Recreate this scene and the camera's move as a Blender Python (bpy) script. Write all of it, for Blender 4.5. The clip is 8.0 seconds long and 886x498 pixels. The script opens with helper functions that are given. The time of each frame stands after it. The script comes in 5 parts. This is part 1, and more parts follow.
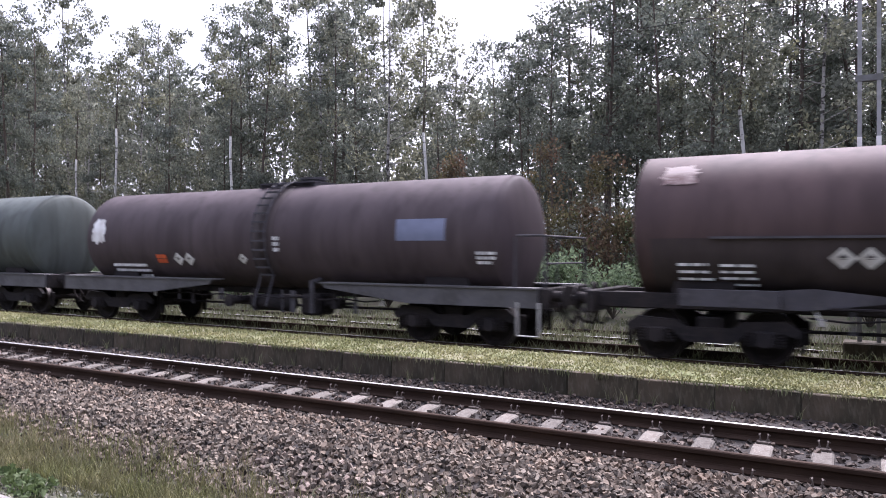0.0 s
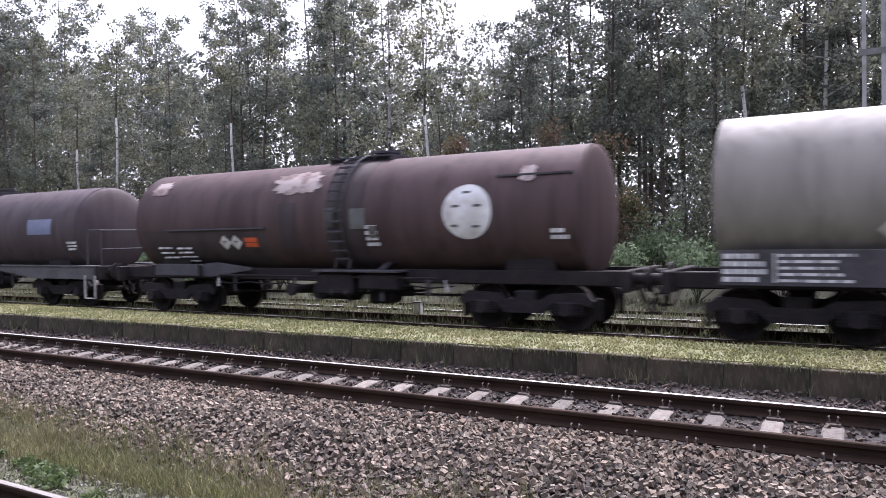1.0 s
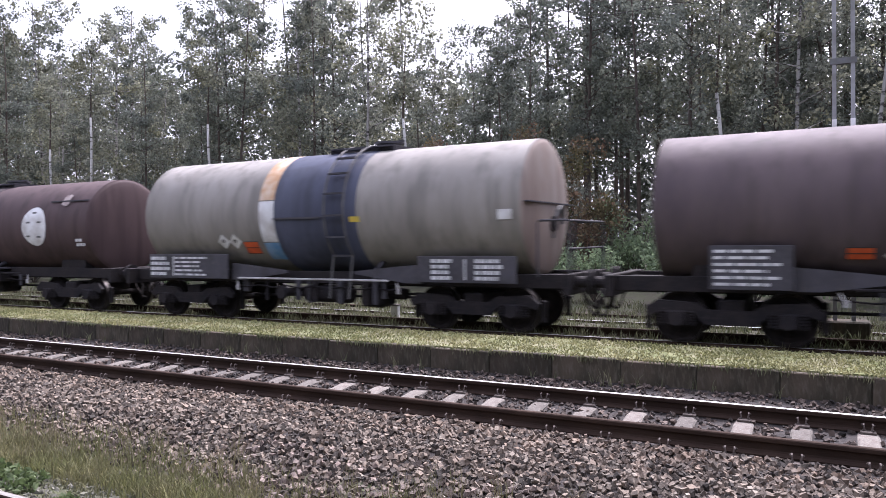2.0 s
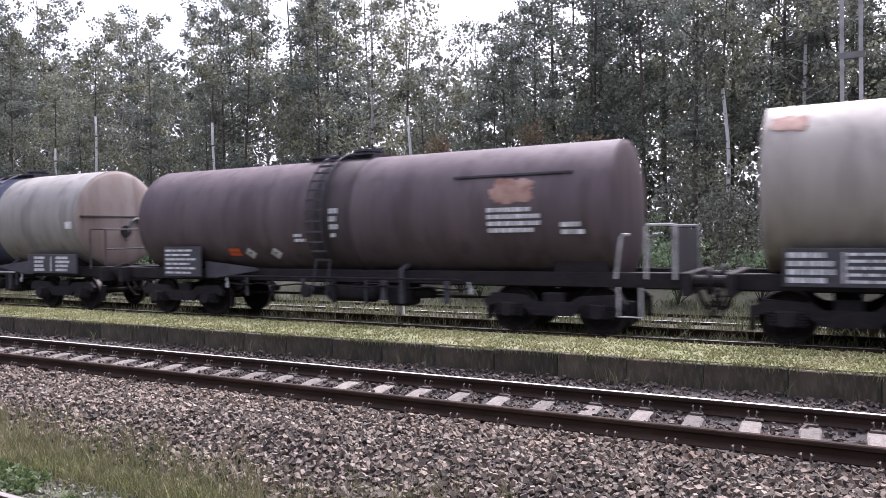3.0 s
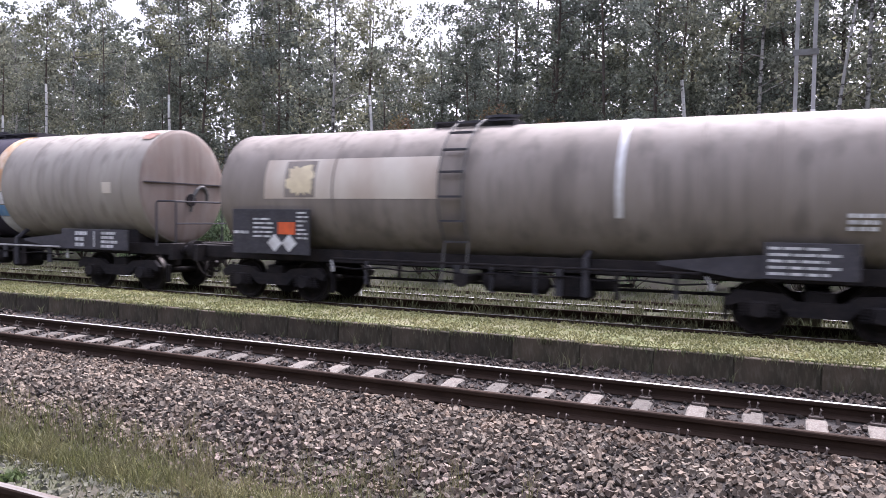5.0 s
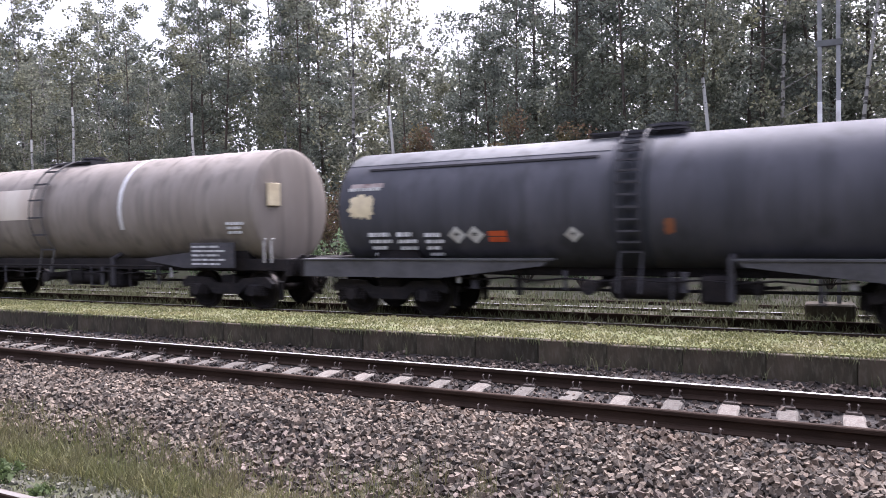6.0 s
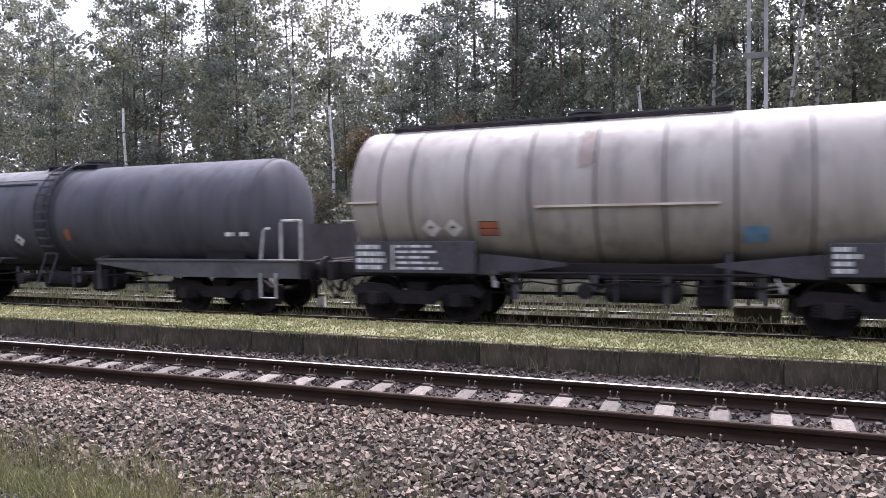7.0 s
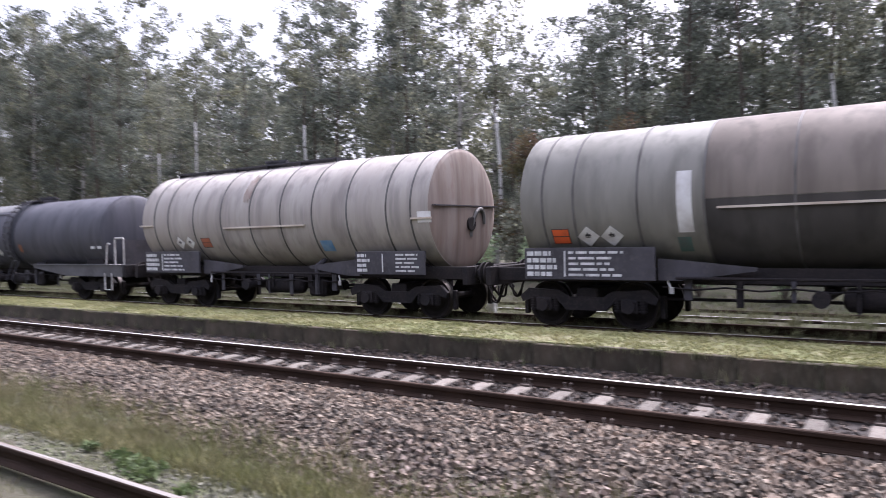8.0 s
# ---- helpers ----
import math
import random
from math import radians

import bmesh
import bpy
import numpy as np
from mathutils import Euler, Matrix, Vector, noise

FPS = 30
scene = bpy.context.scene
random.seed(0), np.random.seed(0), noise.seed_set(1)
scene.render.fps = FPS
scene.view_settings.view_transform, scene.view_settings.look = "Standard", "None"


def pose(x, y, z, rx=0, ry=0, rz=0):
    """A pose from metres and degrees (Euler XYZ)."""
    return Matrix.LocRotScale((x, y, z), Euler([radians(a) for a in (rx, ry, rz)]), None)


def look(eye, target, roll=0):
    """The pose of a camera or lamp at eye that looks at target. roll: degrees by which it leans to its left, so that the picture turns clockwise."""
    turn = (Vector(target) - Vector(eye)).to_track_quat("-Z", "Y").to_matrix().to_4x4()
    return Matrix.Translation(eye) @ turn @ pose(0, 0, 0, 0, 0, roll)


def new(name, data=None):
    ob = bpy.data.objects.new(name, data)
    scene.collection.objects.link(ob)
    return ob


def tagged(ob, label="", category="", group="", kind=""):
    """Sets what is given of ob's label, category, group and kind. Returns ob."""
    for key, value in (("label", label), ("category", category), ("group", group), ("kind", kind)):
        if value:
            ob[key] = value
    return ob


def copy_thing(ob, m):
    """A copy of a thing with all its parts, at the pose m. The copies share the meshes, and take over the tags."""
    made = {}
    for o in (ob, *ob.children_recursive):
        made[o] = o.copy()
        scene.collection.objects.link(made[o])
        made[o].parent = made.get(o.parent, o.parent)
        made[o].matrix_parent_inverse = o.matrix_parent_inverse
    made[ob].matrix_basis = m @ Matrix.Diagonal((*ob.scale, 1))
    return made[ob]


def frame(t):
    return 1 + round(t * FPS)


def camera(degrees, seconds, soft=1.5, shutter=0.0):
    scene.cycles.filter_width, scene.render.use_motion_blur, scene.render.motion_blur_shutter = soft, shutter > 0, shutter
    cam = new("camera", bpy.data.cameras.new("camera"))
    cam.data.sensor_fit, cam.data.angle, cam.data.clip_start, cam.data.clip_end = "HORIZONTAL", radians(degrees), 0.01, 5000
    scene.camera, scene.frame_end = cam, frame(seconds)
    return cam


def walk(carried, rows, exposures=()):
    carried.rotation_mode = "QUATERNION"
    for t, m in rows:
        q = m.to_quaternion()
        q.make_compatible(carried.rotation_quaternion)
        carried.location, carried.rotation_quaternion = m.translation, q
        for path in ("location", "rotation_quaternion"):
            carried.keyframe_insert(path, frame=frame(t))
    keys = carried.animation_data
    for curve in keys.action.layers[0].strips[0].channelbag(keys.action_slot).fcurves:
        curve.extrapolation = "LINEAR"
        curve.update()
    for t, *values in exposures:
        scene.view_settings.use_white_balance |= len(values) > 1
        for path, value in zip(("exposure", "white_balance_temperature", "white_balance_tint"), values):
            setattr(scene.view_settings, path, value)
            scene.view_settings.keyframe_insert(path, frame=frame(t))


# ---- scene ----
cam = camera(62.5, 8.0, 0.8, 0.25)
PATH = [
 (0.0, pose(1.503, -7.382, 1.923, 90.310, -0.202, 29.617)),
 (0.2, pose(1.474, -7.420, 1.915, 89.515, -1.205, 29.553)),
 (0.5, pose(1.430, -7.476, 1.904, 89.615, -0.954, 30.059)),
 (0.7, pose(1.437, -7.462, 1.922, 88.381, -0.630, 30.802)),
 (1.0, pose(1.448, -7.441, 1.948, 88.932, 0.989, 29.756)),
 (1.2, pose(1.458, -7.446, 1.942, 89.075, 0.772, 29.120)),
 (1.5, pose(1.472, -7.454, 1.933, 88.766, 1.336, 28.428)),
 (1.7, pose(1.487, -7.491, 1.944, 88.854, 0.760, 27.904)),
 (2.8, pose(1.446, -7.398, 1.947, 89.557, 0.525, 28.626)),
 (3.0, pose(1.457, -7.401, 1.946, 88.971, 0.842, 28.449)),
 (3.2, pose(1.468, -7.395, 1.947, 89.171, 0.773, 28.186)),
 (3.5, pose(1.485, -7.386, 1.949, 88.682, 0.640, 27.361)),
 (3.7, pose(1.473, -7.392, 1.951, 88.741, 0.362, 26.474)),
 (3.8, pose(1.468, -7.395, 1.951, 87.092, -0.113, 25.944)),
 (3.9, pose(1.462, -7.398, 1.952, 86.418, -0.304, 25.023)),
 (4.0, pose(1.456, -7.401, 1.953, 87.115, -0.564, 24.786)),
 (4.2, pose(1.460, -7.405, 1.951, 87.776, 0.264, 25.374)),
 (4.5, pose(1.466, -7.411, 1.948, 87.599, -0.621, 24.510)),
 (4.7, pose(1.471, -7.440, 1.956, 87.315, -0.698, 24.693)),
 (5.8, pose(1.465, -7.336, 1.888, 88.979, 0.214, 27.363)),
 (6.0, pose(1.478, -7.346, 1.881, 88.302, 1.126, 27.141)),
 (6.2, pose(1.486, -7.377, 1.903, 88.256, 1.052, 25.870)),
 (6.5, pose(1.498, -7.423, 1.936, 88.707, 1.171, 24.481)),
 (6.8, pose(1.458, -7.389, 1.920, 87.824, 0.272, 23.826)),
 (7.0, pose(1.431, -7.367, 1.909, 88.306, 0.648, 22.361)),
 (7.2, pose(1.398, -7.389, 1.902, 88.561, 1.111, 22.983)),
 (7.4, pose(1.365, -7.411, 1.895, 87.644, -0.448, 23.200)),
 (7.5, pose(1.348, -7.422, 1.891, 87.555, 0.468, 24.060)),
 (7.7, pose(1.303, -7.408, 1.900, 87.897, 2.160, 28.995)),
 (7.8, pose(1.280, -7.400, 1.905, 88.231, 0.948, 30.089)),
 (8.0, pose(1.235, -7.386, 1.914, 88.964, 1.407, 35.078)),
]
walk(cam, PATH, exposures=[(0.0, 1.80, 5780, 24), (8.0, 1.88, 5840, 23)])

# ---- light: an even bright cloud cover, the sun high behind it ----
world = bpy.data.worlds.new("sky")
scene.world = world
world.use_nodes = True
wn = world.node_tree.nodes
sky = wn.new("ShaderNodeTexSky")
sky.sky_type = "NISHITA"
sky.sun_disc = False
sky.sun_elevation, sky.sun_rotation = radians(56), radians(0)
sky.air_density, sky.dust_density, sky.ozone_density = 1.0, 10.0, 1.0
wn["Background"].inputs["Strength"].default_value = 0.15
cloud = wn.new("ShaderNodeMix")
cloud.data_type = "RGBA"
cloud.inputs[0].default_value = 0.7
cloud.inputs[7].default_value = (3.6, 3.65, 3.8, 1)
world.node_tree.links.new(sky.outputs["Color"], cloud.inputs[6])
world.node_tree.links.new(cloud.outputs[2], wn["Background"].inputs["Color"])
sun = new("sun", bpy.data.lights.new("sun", "SUN"))
sun.data.energy, sun.data.angle, sun.data.color = 2.1, radians(20), (1.0, 0.97, 0.93)
sun.matrix_world = look((0, 16.9, 25), (0, 0, 0))


# ---- materials ----
def material(name, base, rough=0.8, metal=0.0, spots=None, scale=6.0, stretch=(1, 1, 1), bump=0.0, bump_scale=60.0,
             tint=0.0, fine=None, island=False, leaf=0.0, spec=0.5, lo=0.4, hi=0.65, space="Object", runs=None):
    """A worn surface: base colour, a second colour in noise patches, fine grain, bump, and a value that varies from piece to piece."""
    m = bpy.data.materials.new(name)
    m.use_nodes = True
    nt = m.node_tree
    b = nt.nodes["Principled BSDF"]
    b.inputs["Roughness"].default_value, b.inputs["Metallic"].default_value = rough, metal
    b.inputs["Specular IOR Level"].default_value = spec
    co = nt.nodes.new("ShaderNodeTexCoord")
    mp = nt.nodes.new("ShaderNodeMapping")
    mp.inputs["Scale"].default_value = stretch
    nt.links.new(co.outputs[space], mp.inputs["Vector"])

    def noise_tex(s, detail=4.0):
        n = nt.nodes.new("ShaderNodeTexNoise")
        n.inputs["Scale"].default_value, n.inputs["Detail"].default_value = s, detail
        nt.links.new(mp.outputs["Vector"], n.inputs["Vector"])
        return n

    def mixed(a, c, fac):
        x = nt.nodes.new("ShaderNodeMix")
        x.data_type = "RGBA"
        for sock, v in ((x.inputs[6], a), (x.inputs[7], c), (x.inputs[0], fac)):
            if isinstance(v, (tuple, list)):
                sock.default_value = (*v[:3], 1)
            elif isinstance(v, float):
                sock.default_value = v
            else:
                nt.links.new(v, sock)
        return x.outputs[2]

    col = base
    if spots:
        n = noise_tex(scale, 6.0)
        r = nt.nodes.new("ShaderNodeMapRange")
        r.inputs["From Min"].default_value, r.inputs["From Max"].default_value = lo, hi
        nt.links.new(n.outputs["Fac"], r.inputs["Value"])
        col = mixed(col, spots, r.outputs["Result"])
    if fine:
        n = noise_tex(scale * 7, 3.0)
        r = nt.nodes.new("ShaderNodeMapRange")
        r.inputs["From Min"].default_value, r.inputs["From Max"].default_value = 0.5, 0.75
        r.inputs["To Max"].default_value = 0.8
        nt.links.new(n.outputs["Fac"], r.inputs["Value"])
        col = mixed(col, fine, r.outputs["Result"])
    if runs:
        mp2 = nt.nodes.new("ShaderNodeMapping")
        mp2.inputs["Scale"].default_value = (3.2, 3.2, 0.22)
        nt.links.new(co.outputs[space], mp2.inputs["Vector"])
        n = nt.nodes.new("ShaderNodeTexNoise")
        n.inputs["Scale"].default_value, n.inputs["Detail"].default_value = 1.0, 5.0
        nt.links.new(mp2.outputs["Vector"], n.inputs["Vector"])
        r = nt.nodes.new("ShaderNodeMapRange")
        r.inputs["From Min"].default_value, r.inputs["From Max"].default_value, r.inputs["To Max"].default_value = 0.48, 0.7, 0.75
        nt.links.new(n.outputs["Fac"], r.inputs["Value"])
        col = mixed(col, runs, r.outputs["Result"])
    if tint:
        if island:
            rnd = nt.nodes.new("ShaderNodeNewGeometry").outputs["Random Per Island"]
        else:
            rnd = nt.nodes.new("ShaderNodeObjectInfo").outputs["Random"]
        r = nt.nodes.new("ShaderNodeMapRange")
        r.inputs["To Min"].default_value, r.inputs["To Max"].default_value = 1 - tint, 1 + tint
        nt.links.new(rnd, r.inputs["Value"])
        h = nt.nodes.new("ShaderNodeHueSaturation")
        nt.links.new(r.outputs["Result"], h.inputs["Value"])
        if isinstance(col, tuple):
            h.inputs["Color"].default_value = (*col, 1)
        else:
            nt.links.new(col, h.inputs["Color"])
        col = h.outputs["Color"]
    if isinstance(col, tuple):
        b.inputs["Base Color"].default_value = (*col, 1)
    else:
        nt.links.new(col, b.inputs["Base Color"])
    if bump:
        n = noise_tex(bump_scale, 5.0)
        bp = nt.nodes.new("ShaderNodeBump")
        bp.inputs["Strength"].default_value, bp.inputs["Distance"].default_value = bump, 0.02
        nt.links.new(n.outputs["Fac"], bp.inputs["Height"])
        nt.links.new(bp.outputs["Normal"], b.inputs["Normal"])
    if leaf:
        tr = nt.nodes.new("ShaderNodeBsdfTranslucent")
        if isinstance(col, tuple):
            tr.inputs["Color"].default_value = (*col, 1)
        else:
            nt.links.new(col, tr.inputs["Color"])
        mx = nt.nodes.new("ShaderNodeMixShader")
        mx.inputs[0].default_value = leaf
        nt.links.new(b.outputs[0], mx.inputs[1])
        nt.links.new(tr.outputs[0], mx.inputs[2])
        nt.links.new(mx.outputs[0], nt.nodes["Material Output"].inputs["Surface"])
    return m


M = {
    "soil": material("soil", (0.052, 0.045, 0.03), 0.95, spots=(0.055, 0.064, 0.026), scale=1.3, fine=(0.075, 0.068, 0.046), bump=0.6, bump_scale=25),
    # bed under the ballast, near black: shade between stones put into its colour
    "gap_shade_bed": material("gap_shade_bed", (0.018, 0.014, 0.012), 0.95, spots=(0.035, 0.028, 0.025), scale=14, bump=0.8, bump_scale=30),
    "stone": material("stone", (0.132, 0.104, 0.080), 0.9, spots=(0.08, 0.059, 0.044), scale=0.9, fine=(0.185, 0.163, 0.134), tint=0.85, island=True, bump=0.3, bump_scale=60),
    "stone_rusty": material("stone_rusty", (0.072, 0.053, 0.042), 0.9, spots=(0.042, 0.03, 0.023), scale=1.2, fine=(0.10, 0.082, 0.07), tint=0.8, island=True, bump=0.3, bump_scale=60),
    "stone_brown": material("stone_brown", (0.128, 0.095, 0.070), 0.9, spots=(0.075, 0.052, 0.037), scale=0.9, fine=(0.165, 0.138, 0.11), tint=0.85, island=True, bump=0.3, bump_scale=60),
    "stone_piece": material("stone_piece", (0.155, 0.124, 0.105), 0.9, spots=(0.10, 0.073, 0.06), scale=12, tint=0.75, bump=0.3, bump_scale=60),
    "stone_rusty_piece": material("stone_rusty_piece", (0.08, 0.06, 0.048), 0.9, spots=(0.045, 0.032, 0.025), scale=12, tint=0.7, bump=0.3, bump_scale=60),
    "rail_side": material("rail_side", (0.030, 0.019, 0.014), 0.9, spots=(0.046, 0.029, 0.021), scale=4, stretch=(0.4, 1, 1), bump=0.3, bump_scale=80, spec=0.15),
    "rail_top": material("rail_top", (0.62, 0.61, 0.61), 0.5, metal=0.5, spots=(0.45, 0.43, 0.41), scale=5, stretch=(0.1, 4, 1)),
    "concrete": material("concrete", (0.13, 0.115, 0.098), 0.9, spots=(0.085, 0.066, 0.055), scale=7, fine=(0.21, 0.19, 0.168), tint=0.35, bump=0.25),
    "old_concrete": material("old_concrete", (0.072, 0.056, 0.038), 0.95, spots=(0.034, 0.030, 0.018), scale=1.8, stretch=(1.6, 1.6, 0.5), fine=(0.105, 0.092, 0.07), tint=0.25, bump=0.5, bump_scale=30),
    "clip": material("clip", (0.10, 0.08, 0.068), 0.75, spots=(0.06, 0.042, 0.034), scale=30),
    "grass": material("grass", (0.15, 0.155, 0.062), 0.85, spots=(0.225, 0.212, 0.10), scale=1.1, tint=0.45, island=True, leaf=0.35),
    "dry_grass": material("dry_grass", (0.158, 0.142, 0.076), 0.9, spots=(0.112, 0.118, 0.048), scale=1.6, tint=0.4, island=True, leaf=0.3),
    "siding_green": material("siding_green", (0.105, 0.115, 0.058), 0.85, spots=(0.15, 0.145, 0.085), scale=0.9, tint=0.4, island=True, leaf=0.3),
    "weed": material("weed", (0.07, 0.105, 0.036), 0.8, tint=0.4, island=True, leaf=0.35, spots=(0.11, 0.14, 0.06), scale=2),
    "platform_top": material("platform_top", (0.13, 0.138, 0.055), 0.95, spots=(0.18, 0.165, 0.095), scale=1.5, fine=(0.12, 0.15, 0.04), bump=0.8, bump_scale=30),
    # birch leaves greyer and bluer: haze before the wood put into the colour
    "leaf_birch": material("leaf_birch", (0.168, 0.178, 0.145), 0.7, tint=0.45, island=True, spec=0.12, leaf=0.6, spots=(0.16, 0.16, 0.10), scale=0.5),
    "leaf_pine": material("leaf_pine", (0.13, 0.145, 0.125), 0.75, tint=0.42, island=True, spec=0.12, leaf=0.55, spots=(0.115, 0.125, 0.09), scale=0.6),
    "leaf_bush": material("leaf_bush", (0.18, 0.235, 0.14), 0.7, tint=0.42, island=True, spec=0.12, leaf=0.45, spots=(0.2, 0.26, 0.14), scale=0.8),
    "leaf_autumn": material("leaf_autumn", (0.13, 0.085, 0.06), 0.7, tint=0.42, island=True, spec=0.12, leaf=0.4, spots=(0.11, 0.11, 0.05), scale=0.8),
    "bark": material("bark", (0.085, 0.065, 0.05), 0.95, spots=(0.05, 0.042, 0.035), scale=3, stretch=(3, 3, 0.6), bump=0.7, bump_scale=20),
    "bark_birch": material("bark_birch", (0.27, 0.26, 0.24), 0.85, spots=(0.05, 0.045, 0.04), scale=2.2, stretch=(1, 1, 3.0), lo=0.52, hi=0.58, bump=0.4, bump_scale=20),
    "bark_white": material("bark_white", (0.46, 0.45, 0.43), 0.8, spots=(0.08, 0.07, 0.06), scale=2.6, stretch=(1, 1, 3.0), lo=0.56, hi=0.62, bump=0.3, bump_scale=20),
    "dark_iron": material("dark_iron", (0.019, 0.017, 0.019), 0.75, spots=(0.030, 0.025, 0.025), scale=3, fine=(0.044, 0.037, 0.035), bump=0.2, spec=0.15),
    "wheel": material("wheel", (0.017, 0.014, 0.014), 0.75, spots=(0.03, 0.024, 0.022), scale=6, spec=0.15),
    "tread": material("tread", (0.12, 0.11, 0.105), 0.5, metal=1.0, spots=(0.08, 0.07, 0.065), scale=6),
    "frame_grey": material("frame_grey", (0.062, 0.058, 0.069), 0.75, spots=(0.038, 0.035, 0.04), scale=1.6, fine=(0.08, 0.075, 0.078), bump=0.15),
    "sill_grey": material("sill_grey", (0.095, 0.092, 0.10), 0.75, spots=(0.06, 0.057, 0.06), scale=1.6, fine=(0.11, 0.105, 0.105), bump=0.15),
    "panel_dark": material("panel_dark", (0.043, 0.040, 0.050), 0.7, spots=(0.028, 0.026, 0.031), scale=2.5, fine=(0.075, 0.072, 0.072)),
    "white_paint": material("white_paint", (0.72, 0.72, 0.72), 0.6, spots=(0.5, 0.48, 0.46), scale=3),
    "cream_paint": material("cream_paint", (0.74, 0.64, 0.43), 0.6, spots=(0.6, 0.5, 0.33), scale=4),
    "pale_panel": material("pale_panel", (0.60, 0.54, 0.46), 0.65, spots=(0.46, 0.38, 0.31), scale=1.2, stretch=(1, 1, 0.4)),
    "orange_paint": material("orange_paint", (0.72, 0.12, 0.03), 0.55, spots=(0.5, 0.09, 0.03), scale=4),
    "blue_paint": material("blue_paint", (0.14, 0.16, 0.24), 0.6, spots=(0.18, 0.2, 0.3), scale=3),
    "light_blue": material("light_blue", (0.12, 0.26, 0.45), 0.6, spots=(0.2, 0.32, 0.46), scale=5),
    "rust_paint": material("rust_paint", (0.30, 0.11, 0.05), 0.8, spots=(0.2, 0.09, 0.05), scale=4),
    "yellow_paint": material("yellow_paint", (0.6, 0.45, 0.06), 0.6, spots=(0.4, 0.3, 0.06), scale=4),
    "rust_patch": material("rust_patch", (0.36, 0.24, 0.19), 0.8, spots=(0.22, 0.11, 0.08), scale=3.5, fine=(0.3, 0.17, 0.12), lo=0.35, hi=0.6),
    "rust_dust": material("rust_dust", (0.25, 0.19, 0.16), 0.8, spots=(0.33, 0.30, 0.27), scale=3.5),
    "worn_pale": material("worn_pale", (0.36, 0.30, 0.28), 0.8, spots=(0.17, 0.11, 0.105), scale=3.0, fine=(0.42, 0.37, 0.34), lo=0.45, hi=0.6),
    "faded_orange": material("faded_orange", (0.50, 0.30, 0.16), 0.7, spots=(0.62, 0.5, 0.38), scale=3),
    "orange_faded": material("orange_faded", (0.42, 0.13, 0.07), 0.7, spots=(0.3, 0.12, 0.08), scale=4),
    "teal_paint": material("teal_paint", (0.08, 0.16, 0.14), 0.7, spots=(0.1, 0.13, 0.12), scale=4),
    "lettering": material("lettering", (0.66, 0.66, 0.66), 0.7, spots=(0.42, 0.42, 0.42), scale=6),
    "pale_steel": material("pale_steel", (0.5, 0.49, 0.48), 0.6, spots=(0.33, 0.31, 0.3), scale=5),
    "mast_grey": material("mast_grey", (0.27, 0.275, 0.28), 0.7, spots=(0.18, 0.18, 0.175), scale=3),
    "ring_grey": material("ring_grey", (0.13, 0.125, 0.12), 0.7, spots=(0.08, 0.075, 0.07), scale=3),
    "pale_stone": material("pale_stone", (0.14, 0.135, 0.108), 0.9, spots=(0.085, 0.085, 0.06), scale=2, tint=0.45, island=True),
    "rail_worn": material("rail_worn", (0.24, 0.225, 0.21), 0.6, metal=0.4, spots=(0.15, 0.12, 0.1), scale=6, stretch=(0.2, 4, 1)),
    "steel_grey": material("steel_grey", (0.13, 0.135, 0.135), 0.7, spots=(0.09, 0.09, 0.085), scale=3),
}


def tank_paint(name, base, dirt, streak):
    """Sooty tank paint: cloudy dirt, and streaks that run down the sides."""
    return material(name, base, 0.7, spots=dirt, scale=0.9, stretch=(1.3, 1.0, 0.4), fine=streak, bump=0.08, bump_scale=9, spec=0.2, lo=0.36, hi=0.68, runs=tuple(v * 0.62 for v in streak))


